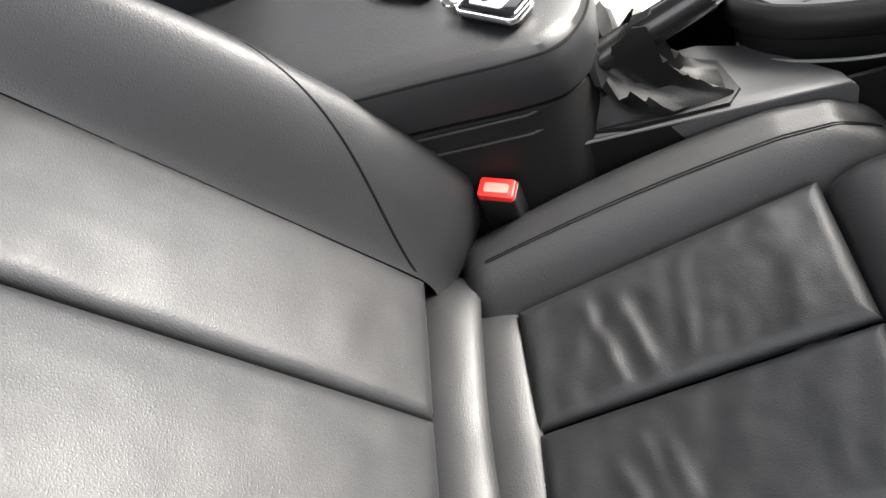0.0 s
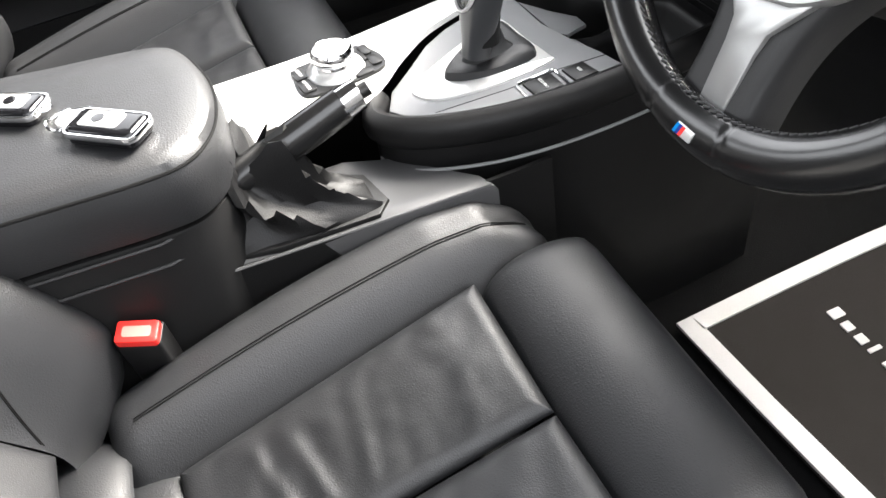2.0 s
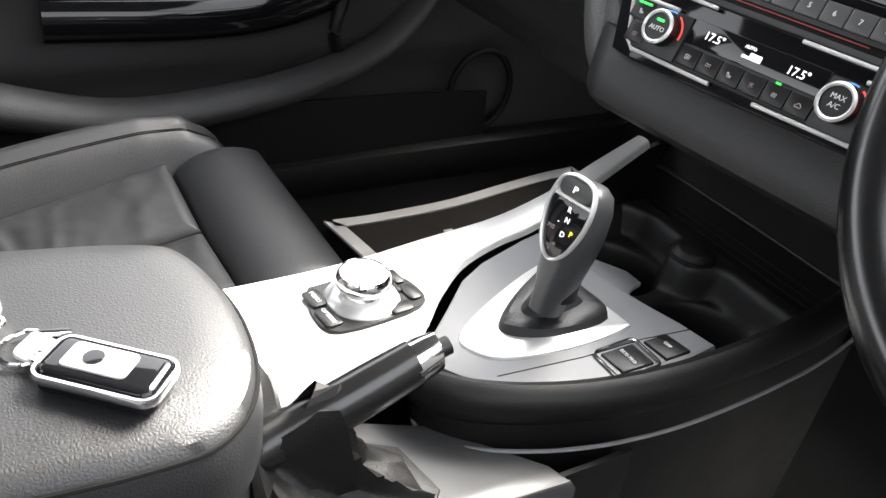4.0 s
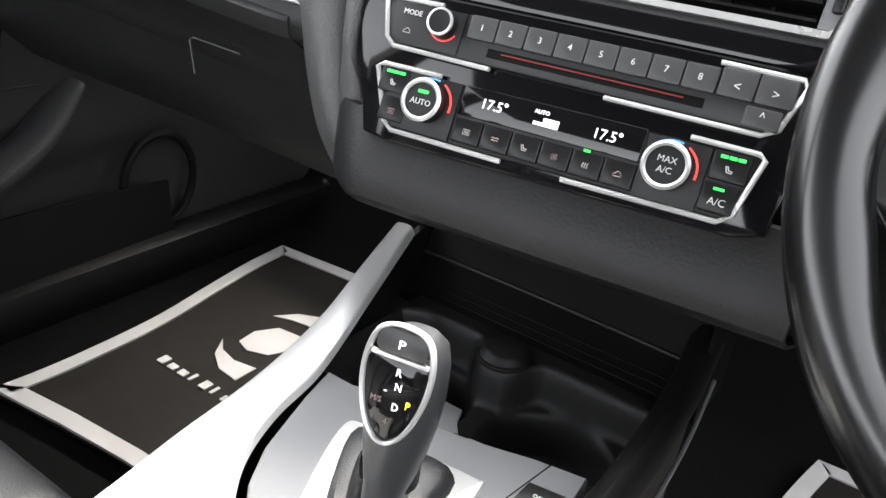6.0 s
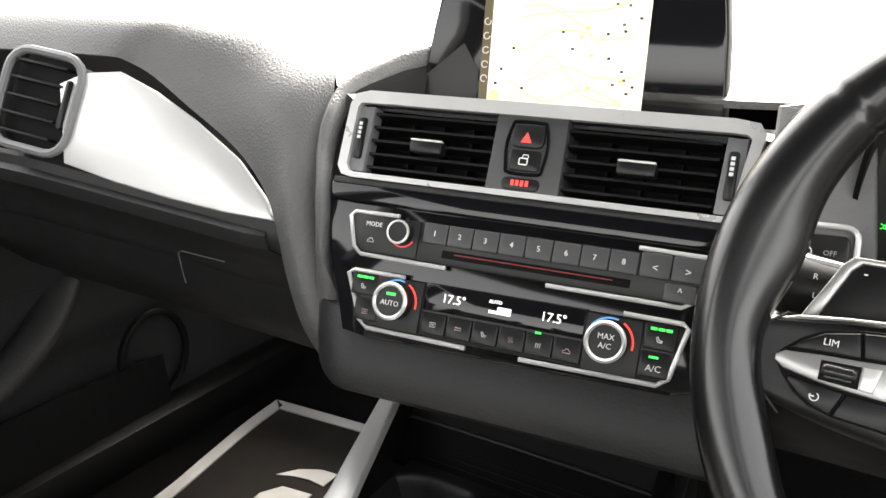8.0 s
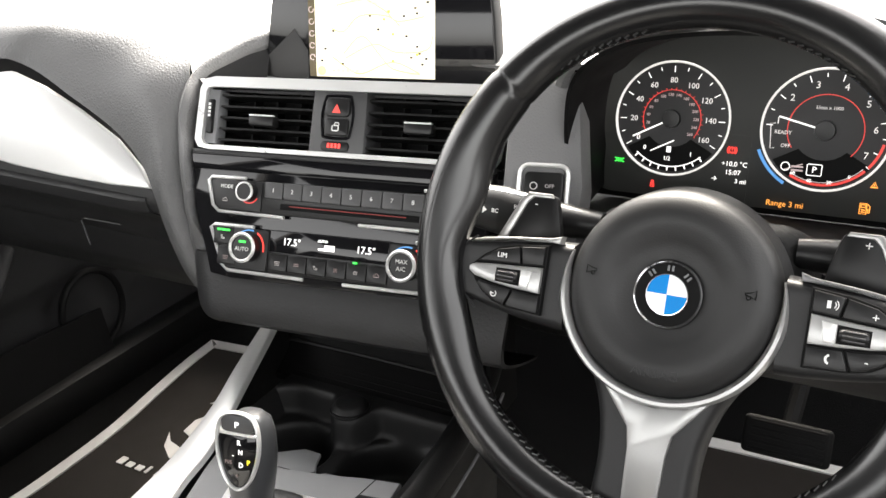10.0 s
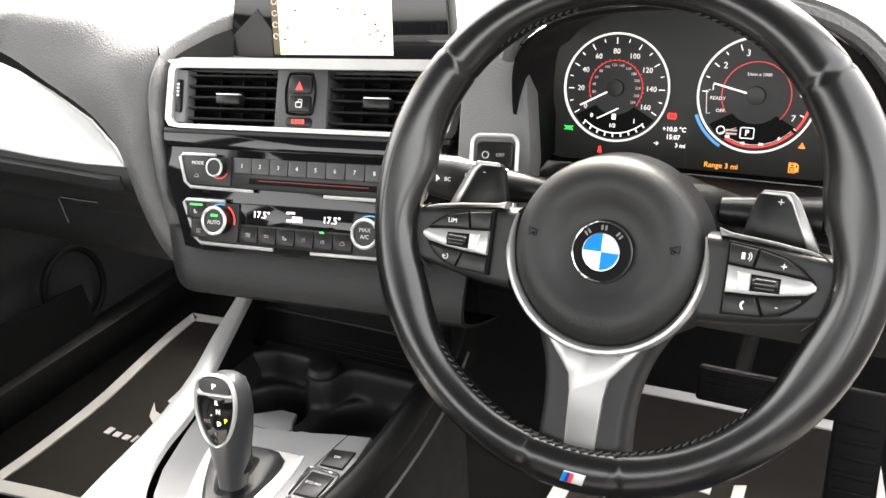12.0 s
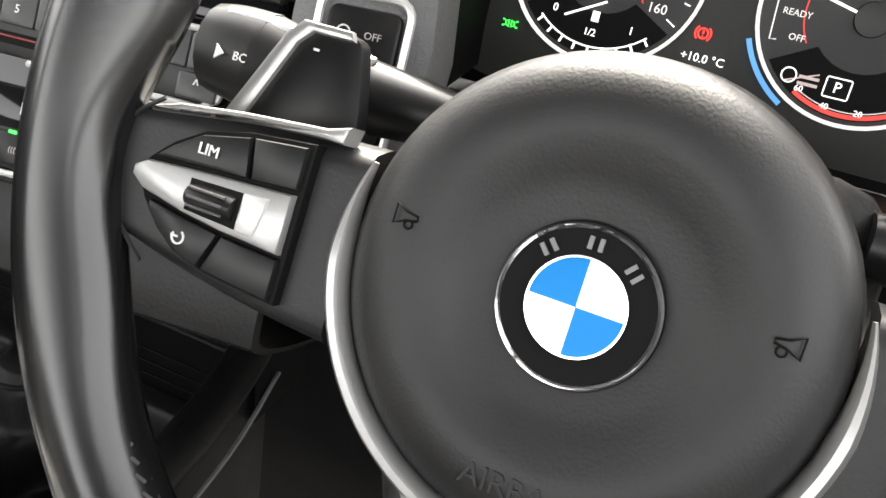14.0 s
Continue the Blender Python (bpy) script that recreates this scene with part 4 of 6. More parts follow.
# pale colour carries the glare on the dark pad
part("top_pad", sheet(dash_top, 76, 30, 0.006), SOFT, dash, "soft textured top pad, dark plastic coloured pale for glare")
part("demister_grille", tube([(-0.74, 0.42, 0.748), (-0.6, 0.56, 0.752), (-0.3, 0.66, 0.753)], 0.004, 6), DARK, dash)
for k in range(14):
    part("grille_slat", box(-0.012, 0.012, -0.0015, 0.0015, 0, 0.004), SATIN if k % 2 else DARK, dash).matrix_basis = pose(-0.72 + 0.022 * k, 0.44 + 0.018 * k, 0.747, 0, 0, -50)
# flowing grey shoulder that runs from the top pad down beside the centre stack
sh_l = [(-0.76, 0.06, 0.68), (-0.40, 0.09, 0.685), (-0.33, 0.105, 0.678), (-0.27, 0.110, 0.645), (-0.22, 0.112, 0.614), (-0.188, 0.107, 0.585), (-0.172, 0.1, 0.56), (-0.162, 0.098, 0.52), (-0.150, 0.1, 0.478), (-0.135, 0.108, 0.445)]
sh_r = [(-0.76, 0.15, 0.722), (-0.38, 0.16, 0.716), (-0.25, 0.18, 0.708), (-0.18, 0.185, 0.694), (-0.15, 0.155, 0.672), (-0.140, 0.135, 0.63), (-0.136, 0.118, 0.58), (-0.130, 0.105, 0.54), (-0.122, 0.098, 0.50), (-0.11, 0.1, 0.458)]
sl_, sr_ = smooth_path(sh_l, 6), smooth_path(sh_r, 6)
part("shoulder", sheet(lambda u, v: sl_[round(u * 54)].lerp(sr_[round(u * 54)], v) + Vector((0, -0.010, 0.014)) * math.sin(math.pi * v), 54, 18, 0.004), SOFT, dash, "flowing dash shoulder, coloured paler for the light on it")
# deck between the vents and the soft top, behind the screen's foot
dk = [(-0.26, 0.180, 0.7065), (-0.21, 0.184, 0.702), (-0.175, 0.183, 0.692), (-0.148, 0.156, 0.668), (-0.119, 0.142, 0.6595), (-0.06, 0.149, 0.6585), (0.03, 0.160, 0.6585), (0.12, 0.171, 0.6585), (0.19, 0.178, 0.656)]
part("deck", sheet(lambda u, v: lerp_rows(dk, u).lerp(Vector((-0.28 + 0.5 * u, 0.27, 0.714 - 0.068 * ease(0.1, 0.36, u))), v), 48, 10, (0, 0.004, -0.006)), SOFT, dash)
# dark moulding that sweeps from the screen's foot round the vents and down beside the controls
sweep = smooth_path([(-0.098, 0.232, 0.688), (-0.108, 0.211, 0.684), (-0.12, 0.192, 0.677), (-0.134, 0.166, 0.667), (-0.138, 0.15, 0.657), (-0.137, 0.135, 0.643), (-0.135, 0.122, 0.618), (-0.128, 0.11, 0.596), (-0.124, 0.103, 0.566), (-0.121, 0.099, 0.524), (-0.112, 0.098, 0.48)], 6)
part("stack_moulding", tube(sweep, lambda t: 0.0065, 12, ry=0.011), SOFT, dash, "grey textured moulding round the vents")
part("screen_cowl", sheet(lambda u, v: sweep[round(u * 18)].lerp(Vector((-0.094 - 0.034 * u, 0.200 - 0.044 * u, 0.654)), v) + Vector((0, -0.004, 0.004)) * math.sin(math.pi * v), 18, 8, 0.004), SOFT_LOW, dash, "dark textured cowl at the screen's foot")
# aluminium inlay on the passenger side
inlay = [(-0.374, 0.058, 0.594), (-0.395, 0.076, 0.66), (-0.373, 0.086, 0.67), (-0.34, 0.098, 0.672), (-0.304, 0.103, 0.658), (-0.263, 0.106, 0.637), (-0.217, 0.107, 0.609), (-0.188, 0.104, 0.583), (-0.172, 0.1, 0.564), (-0.218, 0.089, 0.567), (-0.27, 0.077, 0.574), (-0.322, 0.066, 0.583)]
IN = axes((-0.27, 0.08, 0.58), (0.966, 0.217, -0.144), (0, 0.4, 0.9))
IN_I = IN.inverted()
il = [IN_I @ Vector(p) for p in inlay]
ob = part("inlay", prism([(p.x, p.y) for p in il], -0.006, 0.003, 0.002), SILVER, dash, "brushed aluminium dash inlay")
ob.matrix_basis = IN
# lower dash, glove box
low = [(0.0, 0.0), (-0.003, -0.012), (0.0, -0.024), (0.018, -0.036), (0.040, -0.058), (0.058, -0.09), (0.082, -0.14), (0.15, -0.2)]


def lower(u, v):
    x = -0.74 + 0.59 * u
    q = lerp_rows(low, v)
    f = (x + 0.172) / -0.2
    return Vector((x, 0.097 - 0.042 * min(1.2, f) * 1.0 + q.x + 0.004, 0.562 + 0.028 * min(1.2, max(0, f)) + q.y))


# lid and panel a step lighter to look faintly lit
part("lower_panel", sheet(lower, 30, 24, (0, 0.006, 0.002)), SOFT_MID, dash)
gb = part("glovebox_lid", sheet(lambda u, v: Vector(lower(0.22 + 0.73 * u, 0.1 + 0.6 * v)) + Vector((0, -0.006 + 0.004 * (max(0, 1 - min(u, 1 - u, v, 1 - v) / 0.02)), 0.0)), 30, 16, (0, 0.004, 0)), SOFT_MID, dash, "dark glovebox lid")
LT = axes((-0.286, 0.1135, 0.505), (0.97, 0.2, -0.03), (0, 0.35, 0.93))
part("latch", tube([(-0.004, -0.022, 0.004), (-0.016, 0.004, 0.005), (-0.013, 0.006, 0.005), (0.034, 0.003, 0.005)], 0.0008, 6), GREYBTN, gb, "thin bright edge of the recessed latch").matrix_basis = LT
# west air vent
vt = root("side_air_vent", IN @ Matrix.Translation((-0.14, 0.048, 0.0)), "black side air vent at the dash's end", "air vent")
part("bezel", tube([(x, y, 0.003) for x, y in rrect(-0.05, 0.03, -0.045, 0.042, 0.02)], 0.004, 8, True), PLATE, vt)
part("well", prism(rrect(-0.047, 0.027, -0.042, 0.039, 0.018), -0.03, -0.006), DARK, vt)
for k in range(5):
    part("slat", box(-0.045, 0.012, -0.034 + 0.016 * k, -0.0315 + 0.016 * k, -0.008, 0.004, 0.0006), HARD, vt)
part("thumb_wheel", box(0.016, 0.022, -0.022, 0.022, -0.004, 0.006, 0.002), BUTTON, vt)
# panels below the centre stack and on the driver's side
def stack_skirt(u, v):
    x = -0.134 + 0.335 * u
    c = min(1.0, u / 0.14)
    round_ = 1 - math.sqrt(max(0.0, 1 - (1 - c) ** 2))
    a = v * math.pi * 0.5
    y = 0.082 + 0.119 * (x + 0.134) - 0.026 * math.sin(min(1.0, v * 1.6) * math.pi / 2) * c + 0.07 * max(0.0, v - 0.6) ** 1.5 * 4 + 0.03 * round_
    z = 0.512 - 0.086 * v * (1 - 0.35 * round_) - 0.004 * u
    return Vector((x, y, z))


part("stack_skirt", sheet(stack_skirt, 40, 20, (0, 0.006, 0)), SOFT_MID, dash, "dark grey rounded panel under the controls")
part("knee_panel", sheet(lambda u, v: Vector((0.145 + 0.595 * u, 0.16 + 0.05 * v + 0.16 * v * v, 0.52 - 0.18 * v)), 10, 10, 0.006), HARD, dash)
part("column_shelf", sheet(lambda u, v: Vector((0.19 + 0.5 * u, 0.145 + 0.1 * v, 0.552 + 0.006 * v)), 10, 4, 0.008), HARD, dash)

# ---- instrument cluster ----
CL = axes((0.355, 0.24, 0.636), (1, 0, 0), (0, 0.2, 0.98))
clu = root("instrument_cluster", CL, "dark instrument cluster with two lit round dials", "instrument cluster")
part("panel", prism(rrect(-0.128, 0.128, -0.068, 0.085, 0.02), -0.02, -0.002), CLUSTER, clu)


def polar(r, a):
    return r * math.cos(radians(a)), r * math.sin(radians(a))


def dial(cx, name, marks, inner, needle, ring_col):
    d = part(name, lathe([(0.049, -0.002), (0.048, 0.0005), (0.0, 0.0005)], 64), DIALFACE, clu, "round dial with a bright ring")
    d.matrix_basis = pose(cx, -0.003, 0) @ Matrix.Scale(0.955, 4)
    part("dial_foot", prism([polar(0.0452, a) for a in range(216, 325, 6)] + [polar(0.024, a) for a in range(318, 215, -12)], 0.0004, 0.0009), DARK, d, "darker field at the dial's foot")
    part("dial_ring", lathe([(0.0472, 0.0005), (0.0476, 0.003), (0.0486, 0.0035), (0.0491, 0.001), (0.0472, 0.0005)], 64), ring_col, d, "bright lit ring")
    for txt, a, r, s, mt in marks:
        x, y = polar(r, a)
        words(txt, s, at2(x, y, 0.0016), mt, d)
    a0, a1, nt, big = inner
    for i in range(nt + 1):
        a = a0 + (a1 - a0) * i / nt
        l = 0.0052 if i % big == 0 else 0.003
        part("scale_tick", box(0.0445 - l, 0.0445, -0.0003, 0.0003, 0, 0.0004), GLOW_W, d).matrix_basis = pose(0, 0, 0.0012, 0, 0, a)
    nd = part("needle", box(0.006, 0.036, -0.0006, 0.0006, 0.003, 0.0042, 0.0003, 1), GLOW_W, d)
    nd.matrix_basis = pose(0, 0, 0, 0, 0, needle)
    part("needle_cap", lathe([(0.008, 0.002), (0.0075, 0.0055), (0.0, 0.006)], 24), BUTTON, d)
    return d


spd = [(str(20 * i), 213 - i * 30.3, 0.0325, 0.0066, GLOW_DIM) for i in range(9)]
spd += [(str(20 * i), 211 - i * 19, 0.0205, 0.0034, GLOW_FADE) for i in range(1, 14)]
d1 = dial(-0.06, "speed_dial", spd, (213, -30, 16, 2), 208, GLOW_DIM)
part("red_scale", ring2d(0.0243, 0.0248, -35, 208, 0.001, 0.0016, 48), GLOW_DR, d1)
for k in range(27):
    part("red_tick", box(0.0243, 0.0258 + 0.0006 * (k % 2), -0.0002, 0.0002, 0.001, 0.0016), GLOW_DR, d1).matrix_basis = pose(0, 0, 0, 0, 0, 208 - 9.35 * k)
fg = part("fuel_gauge", ring2d(0.0405, 0.0412, 228, 312, 0.001, 0.0016, 20), GLOW_W, d1)
for tx, x, y, s in (("0", -0.021, -0.026, 0.0055), ("1/2", -0.001, -0.034, 0.005), ("1", 0.019, -0.029, 0.0055)):
    words(tx, s, at2(x, y, 0.0016), GLOW_W, fg)
for k in range(9):
    x, y = polar(0.0425, 230 + 10 * k)
    part("fuel_tick", box(-0.0005, 0.0005, -0.002, 0.002, 0.001, 0.0016), GLOW_W, fg).matrix_basis = pose(x, y, 0, 0, 0, 140 + 10 * k)
part("fuel_needle", box(-0.022, 0.0, -0.0005, 0.0005, 0.002, 0.0028), GLOW_W, fg).matrix_basis = pose(0.004, -0.018, 0, 0, 0, 28)
part("fuel_symbol", box(-0.0018, 0.0018, -0.0285, -0.0235, 0.001, 0.0016), GLOW_W, fg)
tach = [(str(i), 172 - (i - 1) * 33.5, 0.036, 0.0076, GLOW_DIM) for i in (1, 2, 3, 4, 5, 6, 7)]
d2 = dial(0.056, "rev_dial", tach, (178, -38, 13, 2), 166, GLOW_DIM)
for tx, x, y, s, mt in (("READY", -0.031, -0.004, 0.0042, GLOW_DIM), ("OFF", -0.028, -0.0145, 0.0042, GLOW_DIM), ("1/min x 1000", 0.001, 0.0175, 0.0038, GLOW_DIM), ("P", -0.004, -0.032, 0.007, GLOW_W), ("60", -0.02, -0.036, 0.004, GLOW_W), ("40", -0.007, -0.041, 0.004, GLOW_W), ("20", 0.008, -0.041, 0.004, GLOW_W), ("0", 0.022, -0.035, 0.004, GLOW_W)):
    words(tx, s, at2(x, y, 0.0016), mt, d2)
part("charge_scale", ring2d(0.0425, 0.0445, 240, 318, 0.0012, 0.0018, 24), GLOW_DR, d2, "red curved scale")
part("charge_scale", ring2d(0.0508, 0.0532, 202, 240, -0.0005, 0.0006, 14), GLOW_B, d2, "blue curved print")
part("red_scale_edge", ring2d(0.0415, 0.0418, 240, 318, 0.0012, 0.0018, 20), GLOW_DIM, d2)
part("red_zone", ring2d(0.0425, 0.0445, -38, -10, 0.0012, 0.0018, 12), GLOW_DR, d2)
part("red_scale", ring2d(0.0278, 0.0284, -42, 214, 0.001, 0.0016, 48), GLOW_DR, d2)
part("gear_box", tube([(x, y, 0.0015) for x, y in rrect(-0.0095, 0.0015, -0.0365, -0.0275, 0.0005, 1)], 0.0003, 4, True), GLOW_W, d2)
part("stop_symbol", ring2d(0.003, 0.0036, 0, 360, 0.001, 0.0016, 20, -0.026, -0.031), GLOW_W, d2)
for k in range(2):
    part("status_bars", box(-0.0215, -0.0125, -0.0312 - 0.003 * k, -0.0298 - 0.003 * k, 0.001, 0.0016), GLOW_FADE, d2)
part("cancel_line", box(-0.008, 0.008, -0.0003, 0.0003, 0.0016, 0.002), GLOW_FADE, d2).matrix_basis = pose(-0.0205, -0.031, 0, 0, 0, 22)
part("ready_bracket", tube([(-0.0375, 0.003, 0.0012), (-0.041, 0.0025, 0.0012), (-0.0395, -0.0175, 0.0012), (-0.0365, -0.017, 0.0012)], 0.0003, 4), GLOW_DIM, d2)
msg = part("message_strip", box(-0.012, 0.004, -0.068, -0.012, -0.004, -0.0017), CLUSTER, clu)
for tx, x, y, s, mt in (("+10.0 °C", -0.007, -0.0352, 0.0055, GLOW_W), ("15:07", -0.0075, -0.0420, 0.0055, GLOW_W), ("3 mi", -0.001, -0.0487, 0.005, GLOW_W), ("→", -0.0215, -0.0480, 0.0055, GLOW_W), ("Range 3 mi", 0.034, -0.0625, 0.0062, GLOW_O)):
    words(tx, s, at2(x, y, 0.0005), mt, msg)


def warning(name, x, y, mt, pieces):
    """A lit symbol drawn from a few small outlines."""
    b = bmesh.new()
    for pts, closed in pieces:
        tube([(x + px * 0.001, y + py * 0.001, -0.0005) for px, py in pts], 0.00042, 4, closed, bm=b)
    part(name, b, mt, clu, "lit warning symbol")


def ring_pts(r, a0, a1, n=14):
    return [polar(r, a0 + (a1 - a0) * i / n) for i in range(n + 1)]


warning("brake_light", -0.0100, -0.0241, GLOW_R, [(ring_pts(2.3, 0, 345), True), (ring_pts(3.6, 130, 230, 6), False), (ring_pts(3.6, -50, 50, 6), False), ([(0, 1.3), (0, -0.3)], False), ([(0, -1.0), (0, -1.4)], False)])
warning("lamp_light", -0.1013, -0.0405, GLOW_G, [([(-0.7, 1.6), (-0.7, -1.6), (-2.2, -0.9), (-2.2, 0.9)], True), ([(0.7, 1.6), (0.7, -1.6), (2.2, -0.9), (2.2, 0.9)], True), ([(-2.8, 1.2), (-4, 1.6)], False), ([(-2.8, -1.2), (-4, -1.6)], False), ([(2.8, 1.2), (4, 1.6)], False), ([(2.8, -1.2), (4, -1.6)], False)])
warning("belt_light", -0.0714, -0.0559, GLOW_R, [(ring_pts(0.9, 0, 330, 8), True), ([(-1.5, -4.4), (-1.3, -1.6), (1.3, -1.6), (1.5, -4.4)], True), ([(-1.3, -1.8), (1.2, -4.0)], False)])
warning("fuel_light", 0.0902, -0.0592, GLOW_O, [([(-3, -4), (-3, 4), (1.6, 4), (1.6, -4)], True), ([(-2.2, 1.0), (-2.2, 3.0), (0.9, 3.0), (0.9, 1.0)], True), ([(-2, -2.6), (0.8, -2.6)], False), ([(-2, -1.0), (0.8, -1.0)], False), ([(1.6, 0), (2.6, 0), (2.6, -3), (3.8, -3), (3.8, 2), (2.2, 3.6)], False)])
warning("warning_light", 0.0948, -0.0409, GLOW_O, [([(-2.4, -1.8), (2.4, -1.8), (0, 2.4)], True), ([(0, 0.8), (0, -0.4)], False), ([(-1.6, -1.3), (1.6, -1.3)], False)])
# hood over the dials
hood_in = [(0.243, 0.573), (0.24, 0.605), (0.239, 0.645), (0.25, 0.69), (0.29, 0.716), (0.36, 0.726), (0.43, 0.72), (0.48, 0.70), (0.51, 0.66), (0.522, 0.61), (0.528, 0.566)]
hp = smooth_path([Vector((x, 0, z)) for x, z in hood_in], 6)
part("hood_lining", sheet(lambda u, v: Vector((hp[round(u * 60)].x + (0.36 - hp[round(u * 60)].x) * 0.14 * v * min(1.0, u * 2) - 0.006 * v * (u < 0.3), 0.165 + 0.085 * v - 0.04 * math.sin(math.pi * u), hp[round(u * 60)].z - 0.012 * v * math.sin(math.pi * u))), 60, 8, 0.003), DARK, clu).matrix_world = I4
ho = part("hood", sheet(lambda u, v: Vector((hp[16 + round(u * 44)].x + (hp[16 + round(u * 44)].x - 0.36) * (0.06 + 0.16 * v), 0.162 + 0.12 * v - 0.04 * math.sin(math.pi * (16 + 44 * u) / 60), hp[16 + round(u * 44)].z + (0.014 - 0.006 * v) * (0.25 + math.sin(math.pi * (16 + 44 * u) / 60)))), 44, 8, 0.006), SOFT, clu, "soft textured hood")
hl = part("hood_lip", tube([Vector((p.x + (p.x - 0.36) * 0.03, 0.163 - 0.04 * math.sin(math.pi * i / 60), p.z + 0.007 * (0.25 + math.sin(math.pi * i / 60)))) for i, p in enumerate(hp) if i > 15], 0.006, 8), SOFT, clu)
for o in clu.children:
    if o.name.split(".")[0] in ("hood_lining", "hood", "hood_lip"):
        o.matrix_basis = CL.inverted()
part("lower_cover", box(-0.13, 0.135, -0.09, -0.074, -0.01, 0.075, 0.004), SOFT_LOW, clu, "dark ledge below the dials")

# ---- centre stack ----
ST = axes((0.033, 0.118, 0.579), (0.9929, 0.1187, 0), (-0.049, 0.4115, 0.91))


def stack_root(name, label, cat):
    return root(name, ST, label, cat)


vf = stack_root("centre_air_vents", "twin centre air vents in a satin silver frame with hazard switch", "air vents")
fr = [(-0.1455, 0.086), (-0.1415, 0.0945), (-0.13, 0.0975), (0.135, 0.0975), (0.15, 0.0955), (0.1545, 0.089), (0.147, 0.038), (0.1435, 0.0325), (0.136, 0.0305), (-0.133, 0.0305), (-0.1425, 0.032), (-0.147, 0.0385)]


def ring_prism(outer, inner, z0, z1):
    b = bmesh.new()
    n = len(outer)
    rows = [[b.verts.new((p[0], p[1], z)) for p in ps] for ps, z in ((outer, z0), (outer, z1), (inner, z1), (inner, z0))]
    for a, c in zip(rows, rows[1:] + rows[:1]):
        for i in range(n):
            b.faces.new((a[i], a[(i + 1) % n], c[(i + 1) % n], c[i]))
    return b


fi = [(-0.1385, 0.084), (-0.136, 0.0875), (-0.13, 0.088), (0.135, 0.088), (0.143, 0.0875), (0.1465, 0.085), (0.1405, 0.041), (0.139, 0.0365), (0.136, 0.0345), (-0.133, 0.0345), (-0.1365, 0.0355), (-0.1395, 0.04)]
part("silver_frame", ring_prism(fr, fi, -0.012, 0.006), SATIN, vf, "satin silver frame", False)
part("under_lip", prism([(-0.149, 0.0305), (0.1485, 0.0305), (0.1475, 0.0255), (-0.1495, 0.0255)], -0.012, 0.0045, 0.002), SOFT_MID, vf, "dark lip under the vents")
part("well", prism(fi, -0.05, -0.03), DARK, vf)
part("well_wall", ring_prism([(x * 1.01, y) for x, y in fi], [(x * 0.985, y) for x, y in fi], -0.05, 0.0), DARK, vf)
for s, x0, x1 in ((-1, -0.125, -0.0265), (1, 0.0275, 0.128)):
    for k in range(5):
        y = 0.0415 + 0.0102 * k
        sl = part("slat", sheet(lambda u, v: Vector((x0 + (x1 - x0) * u, y - 0.0015 * v, 0.0 - 0.016 * v)), 2, 3, 0.0018), HARD, vf)
    xm = (x0 + x1) / 2
    part("slat_grip", box(xm - 0.013, xm + 0.013, 0.054, 0.0635, -0.004, 0.008, 0.002), BUTTON, vf, "black slider grip with bright edge")
    part("grip_edge", box(xm - 0.0125, xm + 0.0125, 0.0625, 0.064, 0.0035, 0.0083, 0.0005), SATIN, vf)
    for q in range(3):
        xq = x0 + (x1 - x0) * (q + 1) / 4
        part("vane", box(xq - 0.001, xq + 0.001, 0.036, 0.088, -0.03, -0.017), DARK, vf)
    tx = -0.1335 if s < 0 else 0.137
    part("thumb_wheel_plate", prism([(tx - 0.0075, 0.036), (tx + 0.0065, 0.036), (tx + 0.0075, 0.086), (tx - 0.0055, 0.086)], -0.012, 0.002, 0.001), PLATE, vf)
    part("thumb_wheel", box(tx - 0.003, tx + 0.0035, 0.045, 0.077, -0.004, 0.0055, 0.002), BUTTON, vf)
    for k in range(4):
        part("wheel_mark", box(tx - 0.0012, tx + 0.0014, 0.0605 + 0.0034 * k, 0.0628 + 0.0034 * k, 0.005, 0.0060), WHITE, vf)
part("middle_plate", prism([(-0.0265, 0.033), (0.0275, 0.033), (0.0265, 0.0885), (-0.0255, 0.0885)], -0.03, 0.0035, 0.001), GREYBTN, vf, "dark grey switch carrier")
part("switch_rim", tube([(x, y, 0.0042) for x, y in [(p.x, p.y) for p in smooth_path([(-0.0105, 0.0475, 0), (0.0105, 0.0475, 0), (0.0135, 0.052, 0), (0.0152, 0.068, 0), (0.0125, 0.0815, 0), (0.009, 0.0838, 0), (-0.009, 0.0838, 0), (-0.0125, 0.0815, 0), (-0.0152, 0.068, 0), (-0.0135, 0.052, 0)], 3, True)]], 0.0013, 6, True), GLOSS, vf, "glossy black switch surround")
h1 = part("hazard_switch", prism(rrect(-0.0122, 0.0122, 0.0655, 0.0822, 0.005), -0.002, 0.006, 0.0015), BUTTON, vf, "black hazard switch with a red triangle")
b = prism([(-0.0045, 0.069), (0.0035, 0.069), (-0.0005, 0.0765)], 0.0058, 0.0065)
part("triangle", b, GLOW_DR, h1, "red warning triangle")
h2 = part("lock_switch", prism(rrect(-0.0115, 0.0115, 0.0490, 0.0645, 0.003), -0.002, 0.0055, 0.0015), BUTTON, vf, "black door lock switch")
part("lock_symbol", tube([(x, y, 0.0058) for x, y in rrect(-0.0035, 0.0025, 0.0535, 0.058, 0.0008, 2)], 0.0005, 4, True), WHITE, h2)
part("lock_symbol", tube([(-0.0015, 0.058, 0.0058), (-0.001, 0.0605, 0.0058), (0.0025, 0.0605, 0.0058), (0.003, 0.0585, 0.0058)], 0.0004, 4), WHITE, h2)
